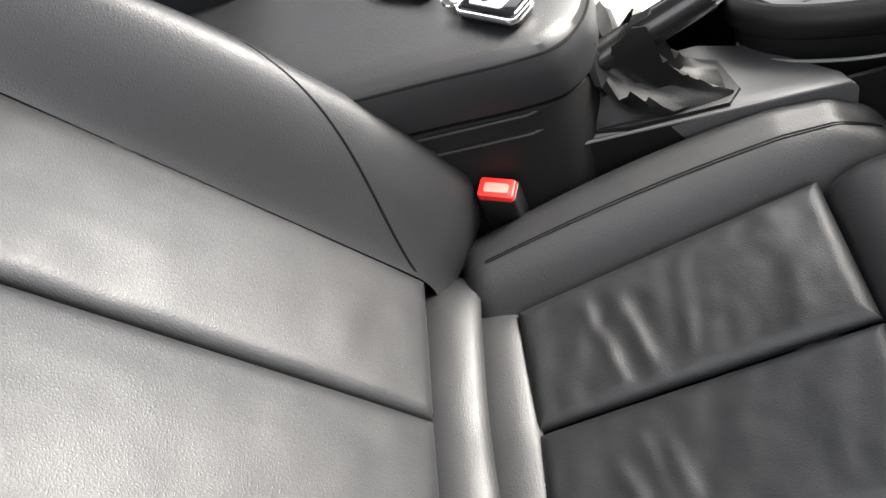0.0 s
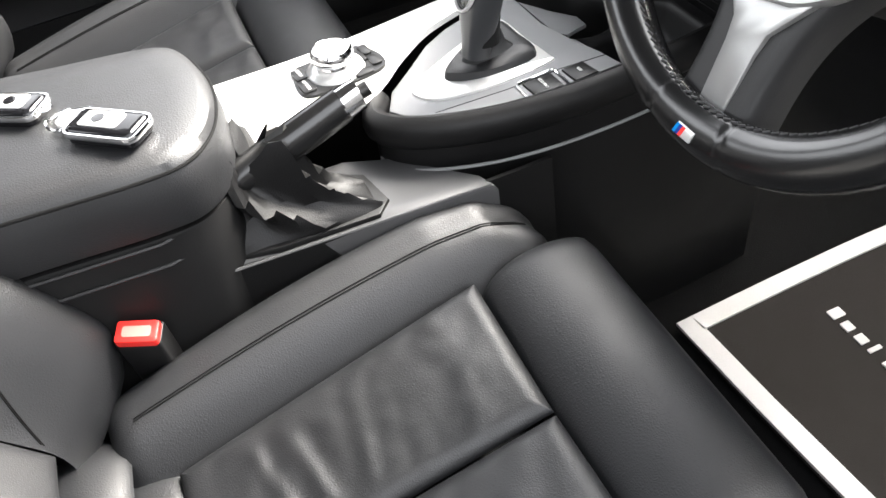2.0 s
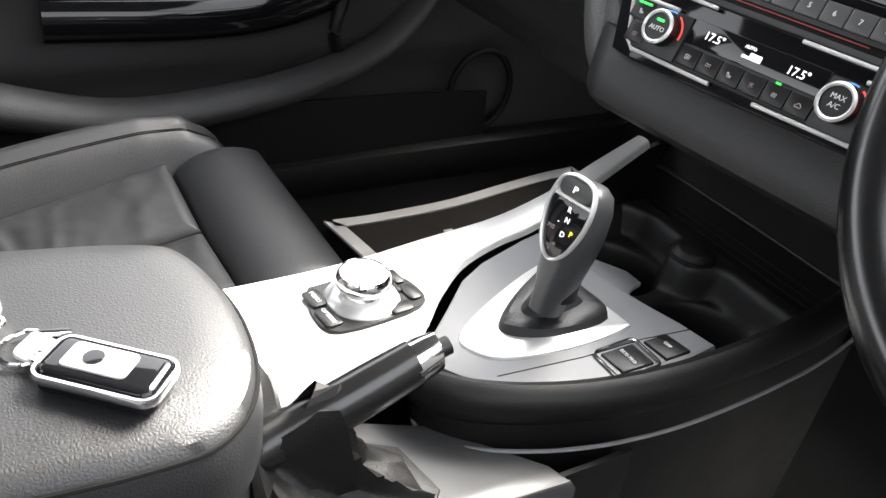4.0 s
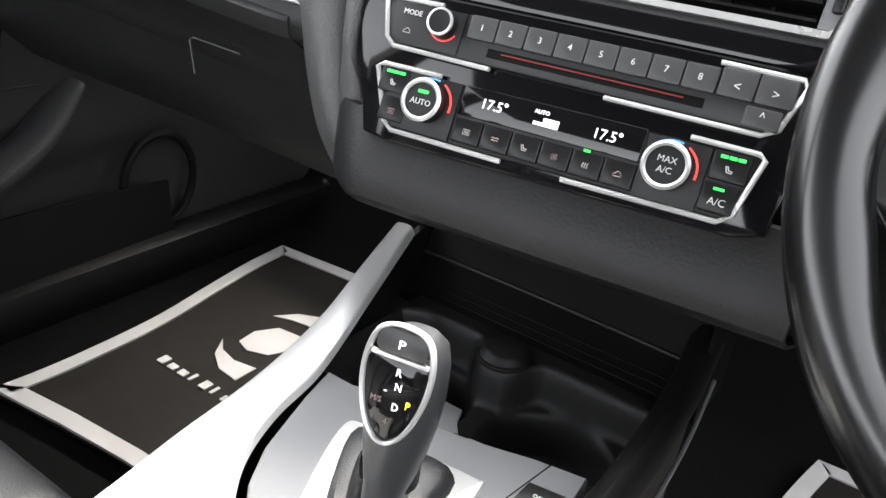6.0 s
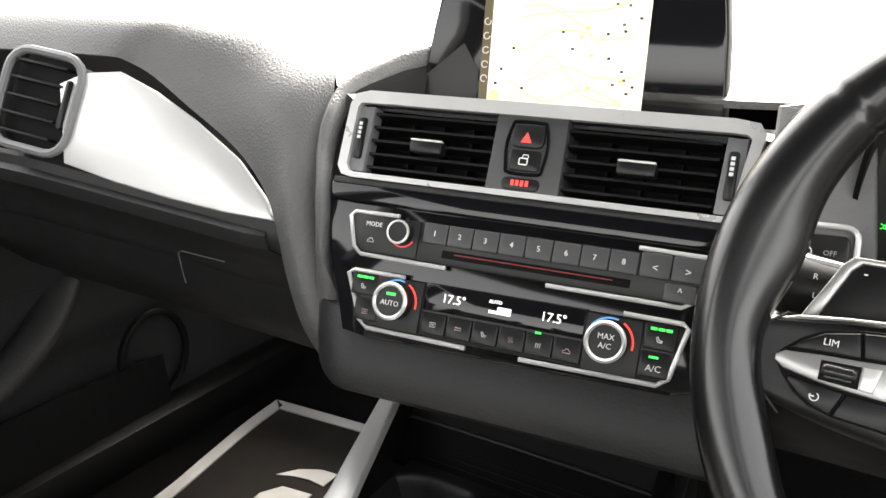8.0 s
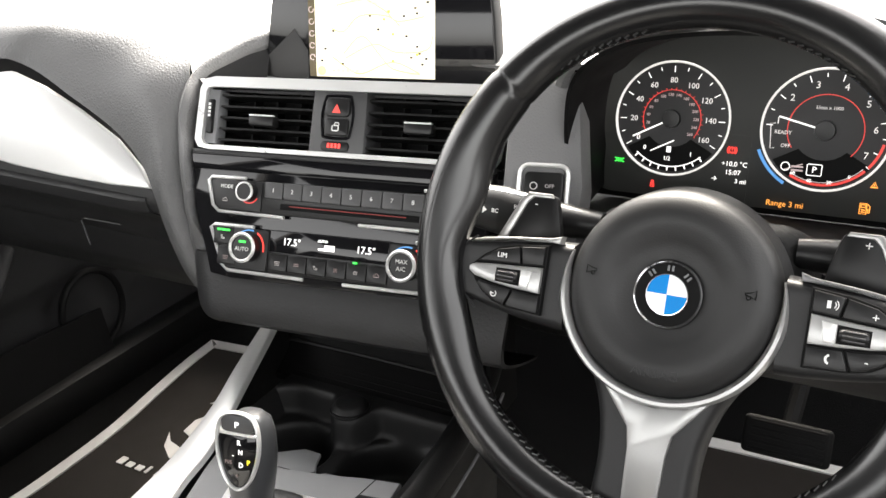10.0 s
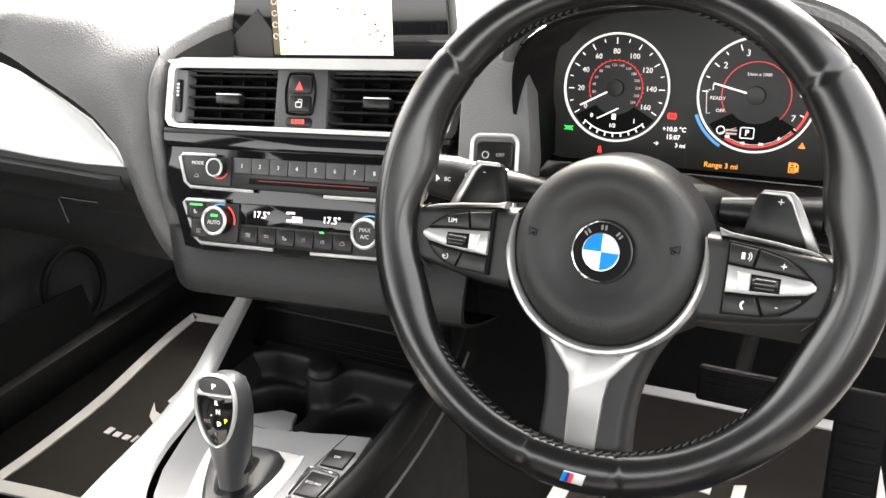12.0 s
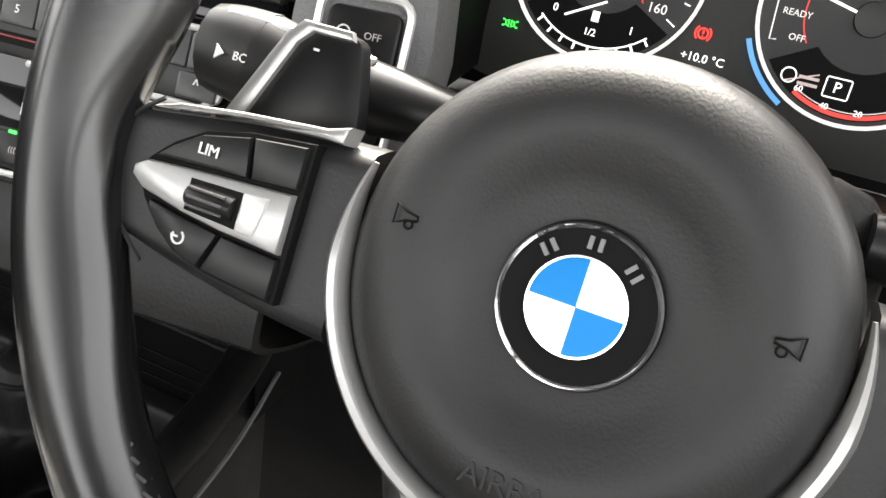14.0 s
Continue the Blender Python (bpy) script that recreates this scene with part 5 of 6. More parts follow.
h3 = part("indicator", prism(rrect(-0.0145, 0.0135, 0.0355, 0.0445, 0.004), -0.002, 0.005, 0.0012), BUTTON, vf)
for k in range(4):
    part("indicator_bar", box(-0.007 + 0.0035 * k, -0.0048 + 0.0035 * k, 0.0385, 0.0425, 0.0046, 0.0056), GLOW_R, h3)

bp = stack_root("console_fascia", "gloss black fascia round the radio and climate controls", "fascia")
part("fascia", prism([(-0.154, 0.029), (0.149, 0.029), (0.146, -0.02), (0.138, -0.0775), (0.12, -0.083), (-0.1, -0.086), (-0.122, -0.0835), (-0.146, -0.02)], -0.03, -0.002, 0.002), GLOSS, bp)
part("fascia_ledge", prism([(-0.152, 0.0265), (0.148, 0.0265), (0.145, 0.0125), (-0.149, 0.0125)], -0.006, 0.003, 0.0025), GLOSS, bp)



def icon(kind, x, y, z, material, parent):
    """A small printed symbol: outline pieces in millimetres round (x, y)."""
    shapes = {
        "screen": [([(-2.4, 1.5), (2.4, 1.5), (2.0, -1.5), (-2.0, -1.5)], True), ([(-1, 0.8), (-1, -0.8)], False), ([(0, 0.8), (0, -0.8)], False), ([(1, 0.8), (1, -0.8)], False)],
        "seat": [([(-2.2, 1.8), (-1.2, -1.2), (1.6, -1.4), (1.9, -0.4), (-0.2, -0.2), (-1.2, 2.0)], True)],
        "air": [([(-2.4, 1.0), (-1.2, 1.6), (0, 1.0), (1.2, 1.6), (2.4, 1.0)], False), ([(-2.4, -0.6), (-1.2, 0), (0, -0.6), (1.2, 0), (2.4, -0.6)], False)],
        "fan": [([(0, 0), (1.8, 1.2), (0.6, 2.0)], True), ([(0, 0), (-1.8, -1.2), (-0.6, -2.0)], True), ([(0, 0), (-1.2, 1.8), (-2.0, 0.6)], True), ([(0, 0), (1.2, -1.8), (2.0, -0.6)], True)],
        "car": [([(-2.6, -1.2), (-2.4, 0.2), (-1.2, 0.5), (-0.5, 1.6), (1.2, 1.6), (1.8, 0.4), (2.6, 0), (2.6, -1.2)], True)],
        "heat": [([(-1.4, -1.6), (-1.8, 0), (-1.2, 1.6)], False), ([(0, -1.6), (-0.4, 0), (0.2, 1.6)], False), ([(1.4, -1.6), (1.0, 0), (1.6, 1.6)], False)],
    }
    b = bmesh.new()
    for pts, closed in shapes[kind]:
        tube([(x + px * 0.001, y + py * 0.001, z) for px, py in pts], 0.00032, 4, closed, bm=b)
    return part("symbol", b, material, parent)


rd = stack_root("radio", "radio control strip with station buttons and disc slot", "radio")
part("body", prism([(-0.128, 0.004), (0.134, 0.006), (0.128, -0.021), (0.122, -0.0245), (-0.112, -0.0245), (-0.121, -0.02)], -0.01, 0.003, 0.0015), BUTTON, rd)
part("silver_edge", tube([(-0.088, 0.006, 0.003), (-0.125, 0.0055, 0.003), (-0.1285, 0.002, 0.003), (-0.1215, -0.0205, 0.003), (-0.115, -0.0255, 0.003), (-0.045, -0.0262, 0.003)], 0.0016, 8), SATIN, rd, "thin silver edge")
part("silver_edge", tube([(0.088, 0.008, 0.003), (0.133, 0.0075, 0.003), (0.1355, 0.003, 0.003), (0.128, -0.0215, 0.003), (0.12, -0.0262, 0.003), (0.03, -0.0262, 0.003)], 0.0016, 8), SATIN, rd, "thin silver edge")
kp = part("knob_plate", prism([(-0.122, 0.004), (-0.0695, 0.004), (-0.0695, -0.023), (-0.114, -0.0235), (-0.1185, -0.018)], 0.0, 0.0042, 0.001), SPOKE, rd)
words("MODE", 0.0048, at2(-0.107, -0.0025, 0.0046), WHITE, kp)
icon("car", -0.108, -0.0145, 0.0045, FAINTW, kp)
kb = part("volume_knob", lathe([(0.0098, 0), (0.0098, 0.009), (0.0088, 0.0112), (0.0, 0.0108)], 40), BUTTON, rd, "black volume knob with silver rim")
kb.matrix_basis = pose(-0.0825, -0.006, 0.004) @ Matrix.Scale(0.86, 4)
part("knob_ring", lathe([(0.0092, 0.0085), (0.0102, 0.009), (0.0102, 0.0112), (0.0088, 0.0116), (0.0082, 0.0108), (0.0092, 0.0085)], 40), SATIN, kb)
part("red_arc", ring2d(0.0112, 0.0122, 200, 330, 0.0, 0.0006, 20), GLOW_DR, kb)
for k in range(8):
    x = -0.066 + 0.0195 * k
    sb = part("station_button", prism(rrect(x, x + 0.019, -0.0105, 0.0045, 0.0012, 2), 0.0, 0.0058 - 0.0, 0.0014), GREYBTN, rd)
    words(str(k + 1), 0.0055, at2(x + 0.0095, -0.003, 0.0062), WHITE, sb)
for x, y, w, tx in ((0.0905, -0.0105, 0.02, "<"), (0.111, -0.0105, 0.0205, ">"), (0.108, -0.0235, 0.02, "^")):
    sb = part("seek_button", prism(rrect(x, x + w, y, y + (0.0165 if y > -0.02 else 0.0115), 0.0012, 2), 0.0, 0.0058, 0.0014), GREYBTN, rd)
    words(tx, 0.007, at2(x + w / 2, y + 0.0065, 0.0062), WHITE, sb)
part("disc_slot", box(-0.05, 0.086, -0.0195, -0.0135, -0.001, 0.0034, 0.0008), DARK, rd, "dark disc slot")
part("slot_glow", box(-0.04, 0.074, -0.0162, -0.0154, 0.003, 0.0039), GLOW_FAINT, rd, "red slot lighting")

ac = stack_root("climate_panel", "climate control panel with two silver ringed knobs and lit display", "climate controls")
part("body", prism([(-0.121, -0.0395), (0.126, -0.0375), (0.119, -0.0715), (0.112, -0.076), (-0.095, -0.0775), (-0.105, -0.0735)], -0.01, 0.0025, 0.0015), BUTTON, ac)
part("silver_edge", tube([(-0.075, -0.0375, 0.003), (-0.117, -0.0378, 0.003), (-0.1215, -0.0405, 0.003), (-0.106, -0.0735, 0.003), (-0.099, -0.0785, 0.003), (-0.02, -0.0788, 0.003)], 0.0017, 8), SATIN, ac, "thin silver edge")
part("silver_edge", tube([(0.085, -0.036, 0.003), (0.123, -0.0362, 0.003), (0.1268, -0.039, 0.003), (0.119, -0.0725, 0.003), (0.112, -0.0775, 0.003), (0.02, -0.0788, 0.003)], 0.0017, 8), SATIN, ac, "thin silver edge")
for s, x0, x1 in ((-1, -0.114, -0.058), (1, 0.0625, 0.099)):
    part("knob_plate", prism([(x0, -0.039), (x1, -0.039), (x1, -0.076), (x0 + 0.012 if s < 0 else x0, -0.0765)], 0.0, 0.0042, 0.001), SPOKE, ac)
for kx, lines, led in ((-0.078, ("AUTO",), True), (0.0785, ("MAX", "A/C"), False)):
    kb = part("temperature_knob", lathe([(0.0128, 0.0), (0.0128, 0.0105), (0.0, 0.0105)], 48), BUTTON, ac, "black temperature knob with silver ring")
    kb.matrix_basis = pose(kx, -0.056, 0.004)
    part("knob_ring", lathe([(0.0112, 0.0095), (0.0134, 0.0098), (0.0138, 0.0115), (0.0122, 0.0128), (0.0108, 0.0118), (0.0112, 0.0095)], 48), SATIN, kb, "silver ring")
    for i, tx in enumerate(lines):
        words(tx, 0.0052, at2(0, (-0.0015 if len(lines) == 1 else 0.0032 - 0.006 * i), 0.0109), WHITE, kb)
    if led:
        part("led", box(-0.0035, 0.0035, 0.0042, 0.0062, 0.0104, 0.011), GLOW_G, kb)
    part("warm_arc", ring2d(0.0152, 0.0164, -10, 60, 0.0, 0.0007, 14), GLOW_R, kb, "red arc")
    part("cool_arc", ring2d(0.0152, 0.0164, 75, 145, 0.0, 0.0007, 14), GLOW_B, kb, "blue arc")
dsp = part("display", prism([(-0.057, -0.0385), (0.061, -0.0375), (0.061, -0.0575), (-0.057, -0.0575)], 0.0, 0.0032, 0.0006), GLOSS, ac, "black lit display")
words("17.5°", 0.0088, at2(-0.034, -0.0475, 0.0036), GLOW_W, dsp)
words("17.5°", 0.0088, at2(0.0395, -0.0475, 0.0036), GLOW_W, dsp)
words("AUTO", 0.0035, at2(-0.003, -0.0435, 0.0036), GLOW_W, dsp)
part("airflow_symbol", prism([(-0.007, -0.0515), (0.009, -0.0515), (0.009, -0.0465), (-0.001, -0.0465), (-0.001, -0.0495), (-0.007, -0.0495)], 0.003, 0.0036), GLOW_W, dsp)
for k in range(6):
    x = -0.056 + 0.0197 * k
    cb = part("climate_button", prism(rrect(x, x + 0.0192, -0.0745, -0.059, 0.0012, 2), 0.0, 0.0048, 0.0012), BUTTON, ac)
    icon(("screen", "air", "seat", "fan", "heat", "car")[k], x + 0.0096, -0.0672, 0.0051, PINK if k % 2 else FAINTW, cb)
part("led", box(0.029, 0.033, -0.0595, -0.058, 0.0046, 0.0054), GLOW_G, ac)
for x, y, w, tx in ((-0.1165, -0.0555, 0.021, ""), (-0.111, -0.0735, 0.019, ""), (0.1, -0.0555, 0.021, ""), (0.0995, -0.0735, 0.0195, "A/C")):
    cb = part("side_button", prism(rrect(x, x + w, y, y + 0.0165, 0.0015, 2), 0.0, 0.005, 0.0012), BUTTON, ac)
    if tx:
        words(tx, 0.006, at2(x + w / 2, y + 0.006, 0.0054), WHITE, cb)
    else:
        icon("seat" if y > -0.06 else "screen", x + w / 2, y + 0.0065, 0.0053, WHITE if y > -0.06 else PINK, cb)
    if y > -0.06:
        for j in range(3):
            part("led", box(x + 0.004 + 0.0048 * j, x + 0.008 + 0.0048 * j, y + 0.0125, y + 0.0143, 0.0048, 0.0055), GLOW_G, cb)
    elif tx:
        part("led", box(x + 0.006, x + 0.012, y + 0.0125, y + 0.014, 0.0048, 0.0055), GLOW_G, cb)

# ---- navigation screen ----
NV = axes((0.008, 0.222, 0.662), (0.9929, 0.1187, 0), (0, 0.17, 0.985))
nav = root("navigation_screen", NV, "upright navigation screen showing a pale road map", "screen")
part("housing", prism([(-0.1155, -0.026), (0.1345, -0.026), (0.1325, -0.008), (0.1285, 0.05), (0.122, 0.098), (0.113, 0.104), (-0.086, 0.104), (-0.095, 0.098), (-0.104, 0.05), (-0.113, -0.008)], -0.02, -0.001, 0.003), HARD, nav)
part("glass", prism([(-0.1115, -0.0095), (0.131, -0.0095), (0.1265, 0.05), (0.119, 0.099), (-0.0905, 0.099), (-0.101, 0.05)], -0.001, 0.001, 0.0006), GLOSS, nav, "glossy black screen glass")
mp = part("map_area", box(-0.0515, 0.072, -0.006, 0.094, 0.0008, 0.0016), MAPBASE, nav, "lit cream road map")
part("map_bar", box(-0.0588, -0.052, -0.006, 0.094, 0.0008, 0.0016), MAPBAR, nav, "lit brown side bar")
rng = random.Random(4)
for k in range(16):
    p0 = (-0.048 + rng.random() * 0.06, 0.004 + rng.random() * 0.085, 0.0019)
    pts = [p0]
    for j in range(4):
        pts.append((min(0.07, pts[-1][0] + 0.012 + rng.random() * 0.02), min(0.088, max(-0.002, pts[-1][1] + rng.uniform(-0.018, 0.018))), 0.0019))
    part("map_road", tube(smooth_path(pts, 4), 0.0004 if k % 3 else 0.0008, 5, ry=0.0002), MAPGREY if k % 3 else MAPROAD, mp)
for k in range(26):
    x, y = rng.uniform(-0.048, 0.069), rng.uniform(0.006, 0.09)
    part("map_dot", box(x - 0.0012, x + 0.0012, y - 0.001, y + 0.001, 0.0017, 0.0024), (BUTTON, BUTTON, GLOW_Y, MAPBAR)[k % 4], mp)
for k in range(5):
    part("bar_symbol", ring2d(0.0022, 0.0029, 20 * k, 20 * k + 300, 0.0015, 0.0022, 14, -0.0553, 0.012 + 0.011 * k), GLOW_FADE, mp)
for k in range(6):
    part("scale_bar", box(-0.034 + 0.005 * k, -0.0305 + 0.005 * k, -0.0015, 0.0008 + 0.0008 * (k % 2), 0.0017, 0.0022), MAPGREY, mp)
part("compass", ring2d(0.0, 0.0045, 0, 360, 0.0017, 0.0024, 20, -0.0455, -0.0005), MAPROAD, mp)
# flat grey shape stands in for a reflection in the glass
part("glass_reflection", prism([(-0.1095, -0.0085), (-0.0605, -0.0085), (-0.0605, 0.018), (-0.0746, 0.0385), (-0.1065, 0.012)], 0.0009, 0.0014), HUBPAD, nav, "faint grey reflection painted on the screen glass")
part("screen_ledge", box(-0.112, 0.13, -0.044, -0.0265, -0.03, 0.03, 0.008), SOFT, nav)

# ---- steering wheel ----
WH = axes((0.358, 0.005, 0.614), (1, 0, 0), (0, 0.417, 0.909))
whl = root("steering_wheel", WH, "three spoke leather sports steering wheel with multifunction buttons", "steering wheel")
RM = 0.1515


def rim_r(a):
    """Rim radius by angle; a little flat at the foot, thumb bulges at ten and two."""
    return RM + 0.006 * max(0, -math.sin(a)) ** 3


b = bmesh.new()
NS = 360
rings = []
for i in range(NS):
    a = 2 * math.pi * i / NS
    deg = math.degrees(a)
    bulge = sum(math.exp(-((deg - c) / 16) ** 2) for c in (30, 150))
    low = math.exp(-((deg - 270) / 22) ** 2)
    ra, rb = 0.0148 + 0.0022 * bulge, 0.0148 + 0.0005 * bulge - 0.0055 * low
    seam = 0.0009 * sum(math.exp(-((deg - c) / 0.7) ** 2) for c in (40, 140, 259, 281))
    ra, rb = ra - seam, rb - seam
    r = rim_r(a) - 0.0018 * bulge
    c, s = math.cos(a), math.sin(a)
    flare = sum(w * math.exp(-(((deg - g + 180) % 360 - 180) / 13) ** 2) for g, w in ((10, 1.0), (170, 1.0), (336, 0.4), (204, 0.4)))
    row = []
    for k in range(20):
        t = 2 * math.pi * k / 20
        inn = max(0.0, -math.cos(t))
        q = r + ra * math.cos(t) - 0.0105 * flare * inn
        row.append(b.verts.new((q * c, q * s, rb * math.sin(t) * (1 - 0.3 * flare * inn))))
    rings.append(row)
for i in range(NS):
    p, q = rings[i], rings[(i + 1) % NS]
    for k in range(20):
        b.faces.new((p[k], p[(k + 1) % 20], q[(k + 1) % 20], q[k]))
rimob = part("rim", b, LEATHER_WHEEL, whl, "smooth black leather rim")
b = bmesh.new()
for i in range(150):
    a = radians(-255 + i * 330 / 150)
    r = rim_r(a) - 0.0140
    for k, (dz, tw) in enumerate(((0.0045, 0.5), (0.0005, -0.5))):
        t = box(-0.0018, 0.0018, -0.0005, 0.0005, -0.0005, 0.0005)
        merge(b, t, Matrix.Translation((r * math.cos(a), r * math.sin(a), dz)) @ Matrix.Rotation(a + math.pi / 2, 4, "Z") @ Matrix.Rotation(tw, 4, "X") @ Matrix.Rotation(tw, 4, "Y"))
part("rim_stitching", b, STITCH, rimob, "grey cross stitching")
HY = -0.017
HB = Matrix.Translation((0, HY, 0))
cov = part("airbag_cover", lathe([(0.0622, -0.022), (0.062, -0.013), (0.0607, -0.0065), (0.0577, -0.0018), (0.0525, 0.0014), (0.046, 0.0032), (0.039, 0.0024), (0.032, -0.0008), (0.026, -0.003), (0.0, -0.003)], 96), HUBPAD, whl, "round textured airbag cover")
cov.matrix_basis = HB
hubring = [(0.0635 * math.cos(radians(d)), HY + 0.0635 * math.sin(radians(d)), -0.006) for d in range(-196, 17, 4)]
part("silver_band", tube(hubring, lambda t: 0.0006 + 0.0026 * min(1.0, 9 * t, 9 * (1 - t)), 10, ry=lambda t: 0.0015 + 0.0045 * min(1.0, 9 * t, 9 * (1 - t))), BRUSHED, whl, "satin silver band round the cover")
part("hub_shell", lathe([(0.066, -0.036), (0.0635, -0.026), (0.0615, -0.018), (0.058, -0.016)], 64), SPOKE, whl).matrix_basis = HB
bdg = part("badge", lathe([(0.0216, -0.004), (0.0222, -0.0012), (0.0216, 0.0000), (0.0206, -0.0002), (0.0, 0.0004)], 56), DARK, whl, "round black and chrome badge with blue and white quarters")
bdg.matrix_basis = HB @ Matrix.Diagonal((0.91, 0.91, 1, 1))
part("badge_ring", lathe([(0.0203, 0.0), (0.0212, 0.0009), (0.0218, 0.0), (0.0203, 0.0)], 56), CHROME, bdg)
for q in range(4):
    part("badge_quarter", ring2d(0.0002, 0.0128, 90 * q, 90 * q + 90, 0.0004, 0.0014, 10), ENWHITE if q % 2 == 0 else BLUE, bdg, "enamel quarter")
part("badge_quarter_ring", ring2d(0.0127, 0.0133, 0, 360, 0.0004, 0.0017, 48), CHROME, bdg)
for a in (132, 90, 48):
    x, y = polar(0.0168, a)
    for dx in (-0.0014, 0.0014):
        part("badge_mark", box(dx - 0.0006, dx + 0.0006, -0.0017, 0.0017, 0.0002, 0.0011), PLATE, bdg, "silver mark").matrix_basis = pose(x, y, 0, 0, 0, a - 90)
em = words("AIRBAG", 0.008, at2(0, HY - 0.051, 0.0022), SPOKE, cov, "embossed_lettering")
em.matrix_basis = at2(0, -0.046, 0.0033)
for sx in (-1, 1):
    hn = [(sx * 0.0425, 0.0082), (sx * 0.0455, 0.0088), (sx * 0.0485, 0.0102), (sx * 0.0485, 0.0052), (sx * 0.0455, 0.0066), (sx * 0.0425, 0.0072)]
    part("horn_symbol", tube([(x, y, 0.0034) for x, y in hn], 0.00035, 5, True), DARK, cov)
    part("horn_symbol", tube([(sx * (0.0445 + 0.0011 * math.cos(a)), 0.0058 + 0.0011 * math.sin(a), 0.0034) for a in [i * math.pi / 5 for i in range(10)]], 0.0003, 5, True), DARK, cov)


def spoke_outline(s, grow=0.0):
    """Outline of the key field on a side spoke, pointed towards the rim."""
    pts = [(0.0755, 0.0005), (0.0955, -0.0018), (0.1085, -0.005), (0.1175, -0.0105), (0.124, -0.0165), (0.1268, -0.021), (0.1225, -0.028), (0.1165, -0.0345), (0.109, -0.0395), (0.098, -0.042), (0.0755, -0.0435)]
    return [(s * (x + grow * (1 if x > 0.08 else -1)), y + grow * (1 if y > -0.021 else -1)) for x, y in pts]


def key_piece(s, pts, z0, z1, bevel=0.001):
    return prism([(s * x, y) for x, y in pts], z0, z1, bevel)


for s in (-1, 1):
    def side_spoke(u, v):
        x = 0.062 + (0.1405 - 0.062) * u
        top = 0.0045 - 0.0035 * u - 0.004 * u * u
        bot = -0.052 + 0.004 * u + 0.010 * u * u
        y = bot + (top - bot) * v
        e = max(0, 1 - min(v, 1 - v) / 0.12)
        z = -0.0006 - 0.012 * (1 - math.sqrt(max(0, 1 - e * e))) - 0.004 * (1 - u)
        return Vector((s * x, y, z))
    sp = part("side_spoke", sheet(side_spoke, 24, 24, (0, 0, -0.014)), SPOKE, whl, "dark grey side spoke")
    # satin strip along the spoke's upper edge, widening to the hub
    strip = [(0.0685, 0.0072), (0.075, 0.0052), (0.1, 0.0028), (0.12, 0.0), (0.131, -0.0035), (0.129, -0.0045), (0.118, -0.0028), (0.098, 0.0004), (0.076, 0.0022), (0.0695, 0.0022)]
    # right strip takes a darker grey in place of shade
    part("spoke_edge", key_piece(s, strip, -0.01, -0.0012 if s < 0 else -0.0035, 0.0014), BRUSHED if s < 0 else EDGE_SHADED, whl, "satin edge along the spoke")
    # thin bead where the leather meets the spoke
    bead = smooth_path([(s * 0.1245, 0.0, -0.0005), (s * 0.1335, -0.008, -0.0002), (s * 0.1365, -0.02, 0.0), (s * 0.132, -0.034, -0.0008), (s * 0.121, -0.046, -0.003)], 6)
    part("spoke_bead", tube(bead, 0.0007, 6), SPOKE, whl)
    pd = part("button_pad", prism(spoke_outline(s), -0.008, 0.0003, 0.0006), DARK, whl, "black multifunction button pad")
    up_in = [(0.0768, -0.001), (0.0925, -0.0028), (0.0905, -0.0135), (0.0768, -0.0125)]
    up_out = [(0.0937, -0.003), (0.108, -0.0062), (0.1165, -0.0115), (0.1212, -0.0155), (0.108, -0.0147), (0.0917, -0.0136)]
    lo_in = [(0.0768, -0.0312), (0.0945, -0.0305), (0.0985, -0.041), (0.0768, -0.0425)]
    lo_out = [(0.0957, -0.0303), (0.108, -0.029), (0.119, -0.0275), (0.1195, -0.0298), (0.1135, -0.0353), (0.107, -0.039), (0.0998, -0.0408)]
    for pts in (up_in, up_out, lo_in, lo_out):
        part("key", key_piece(s, pts, -0.001, 0.0026, 0.0011), BUTTON, pd, "black spoke key")
    bar = [(0.077, -0.0138), (0.091, -0.0148), (0.108, -0.0158), (0.1225, -0.0172), (0.1262, -0.0195), (0.1262, -0.0222), (0.122, -0.0252), (0.108, -0.0278), (0.0945, -0.0292), (0.077, -0.03)]
    part("silver_bar", key_piece(s, bar, 0.0, 0.0034, 0.0012), BRUSHED, pd, "satin silver bar")
    part("roller_well", key_piece(s, [(0.0905, -0.0172), (0.1072, -0.0178), (0.1072, -0.0268), (0.0905, -0.0275)], 0.002, 0.0038, 0.0006), DARK, pd)
    rol = part("roller", tube([(s * 0.0918, -0.0223, 0.0032), (s * 0.0935, -0.0223, 0.0032), (s * 0.1045, -0.0223, 0.0032), (s * 0.106, -0.0223, 0.0032)], lambda t: 0.0036 if 0.1 < t < 0.9 else 0.003, 16, ry=lambda t: 0.0042 if 0.1 < t < 0.9 else 0.0036), BUTTON, pd, "ribbed black thumb roller")
    for k in range(3):
        part("roller_rib", tube([(s * 0.0935, -0.0247 + 0.0024 * k, 0.0066 + 0.0006 * (k == 1)), (s * 0.1045, -0.0247 + 0.0024 * k, 0.0066 + 0.0006 * (k == 1))], 0.0005, 6), GREYBTN, rol)
    part("bar_facet", key_piece(s, [(0.0825, -0.0165), (0.0902, -0.0172), (0.0902, -0.0275), (0.0845, -0.0278)], 0.0032, 0.0046, 0.0013), SATIN, pd, "bright bevelled facet")
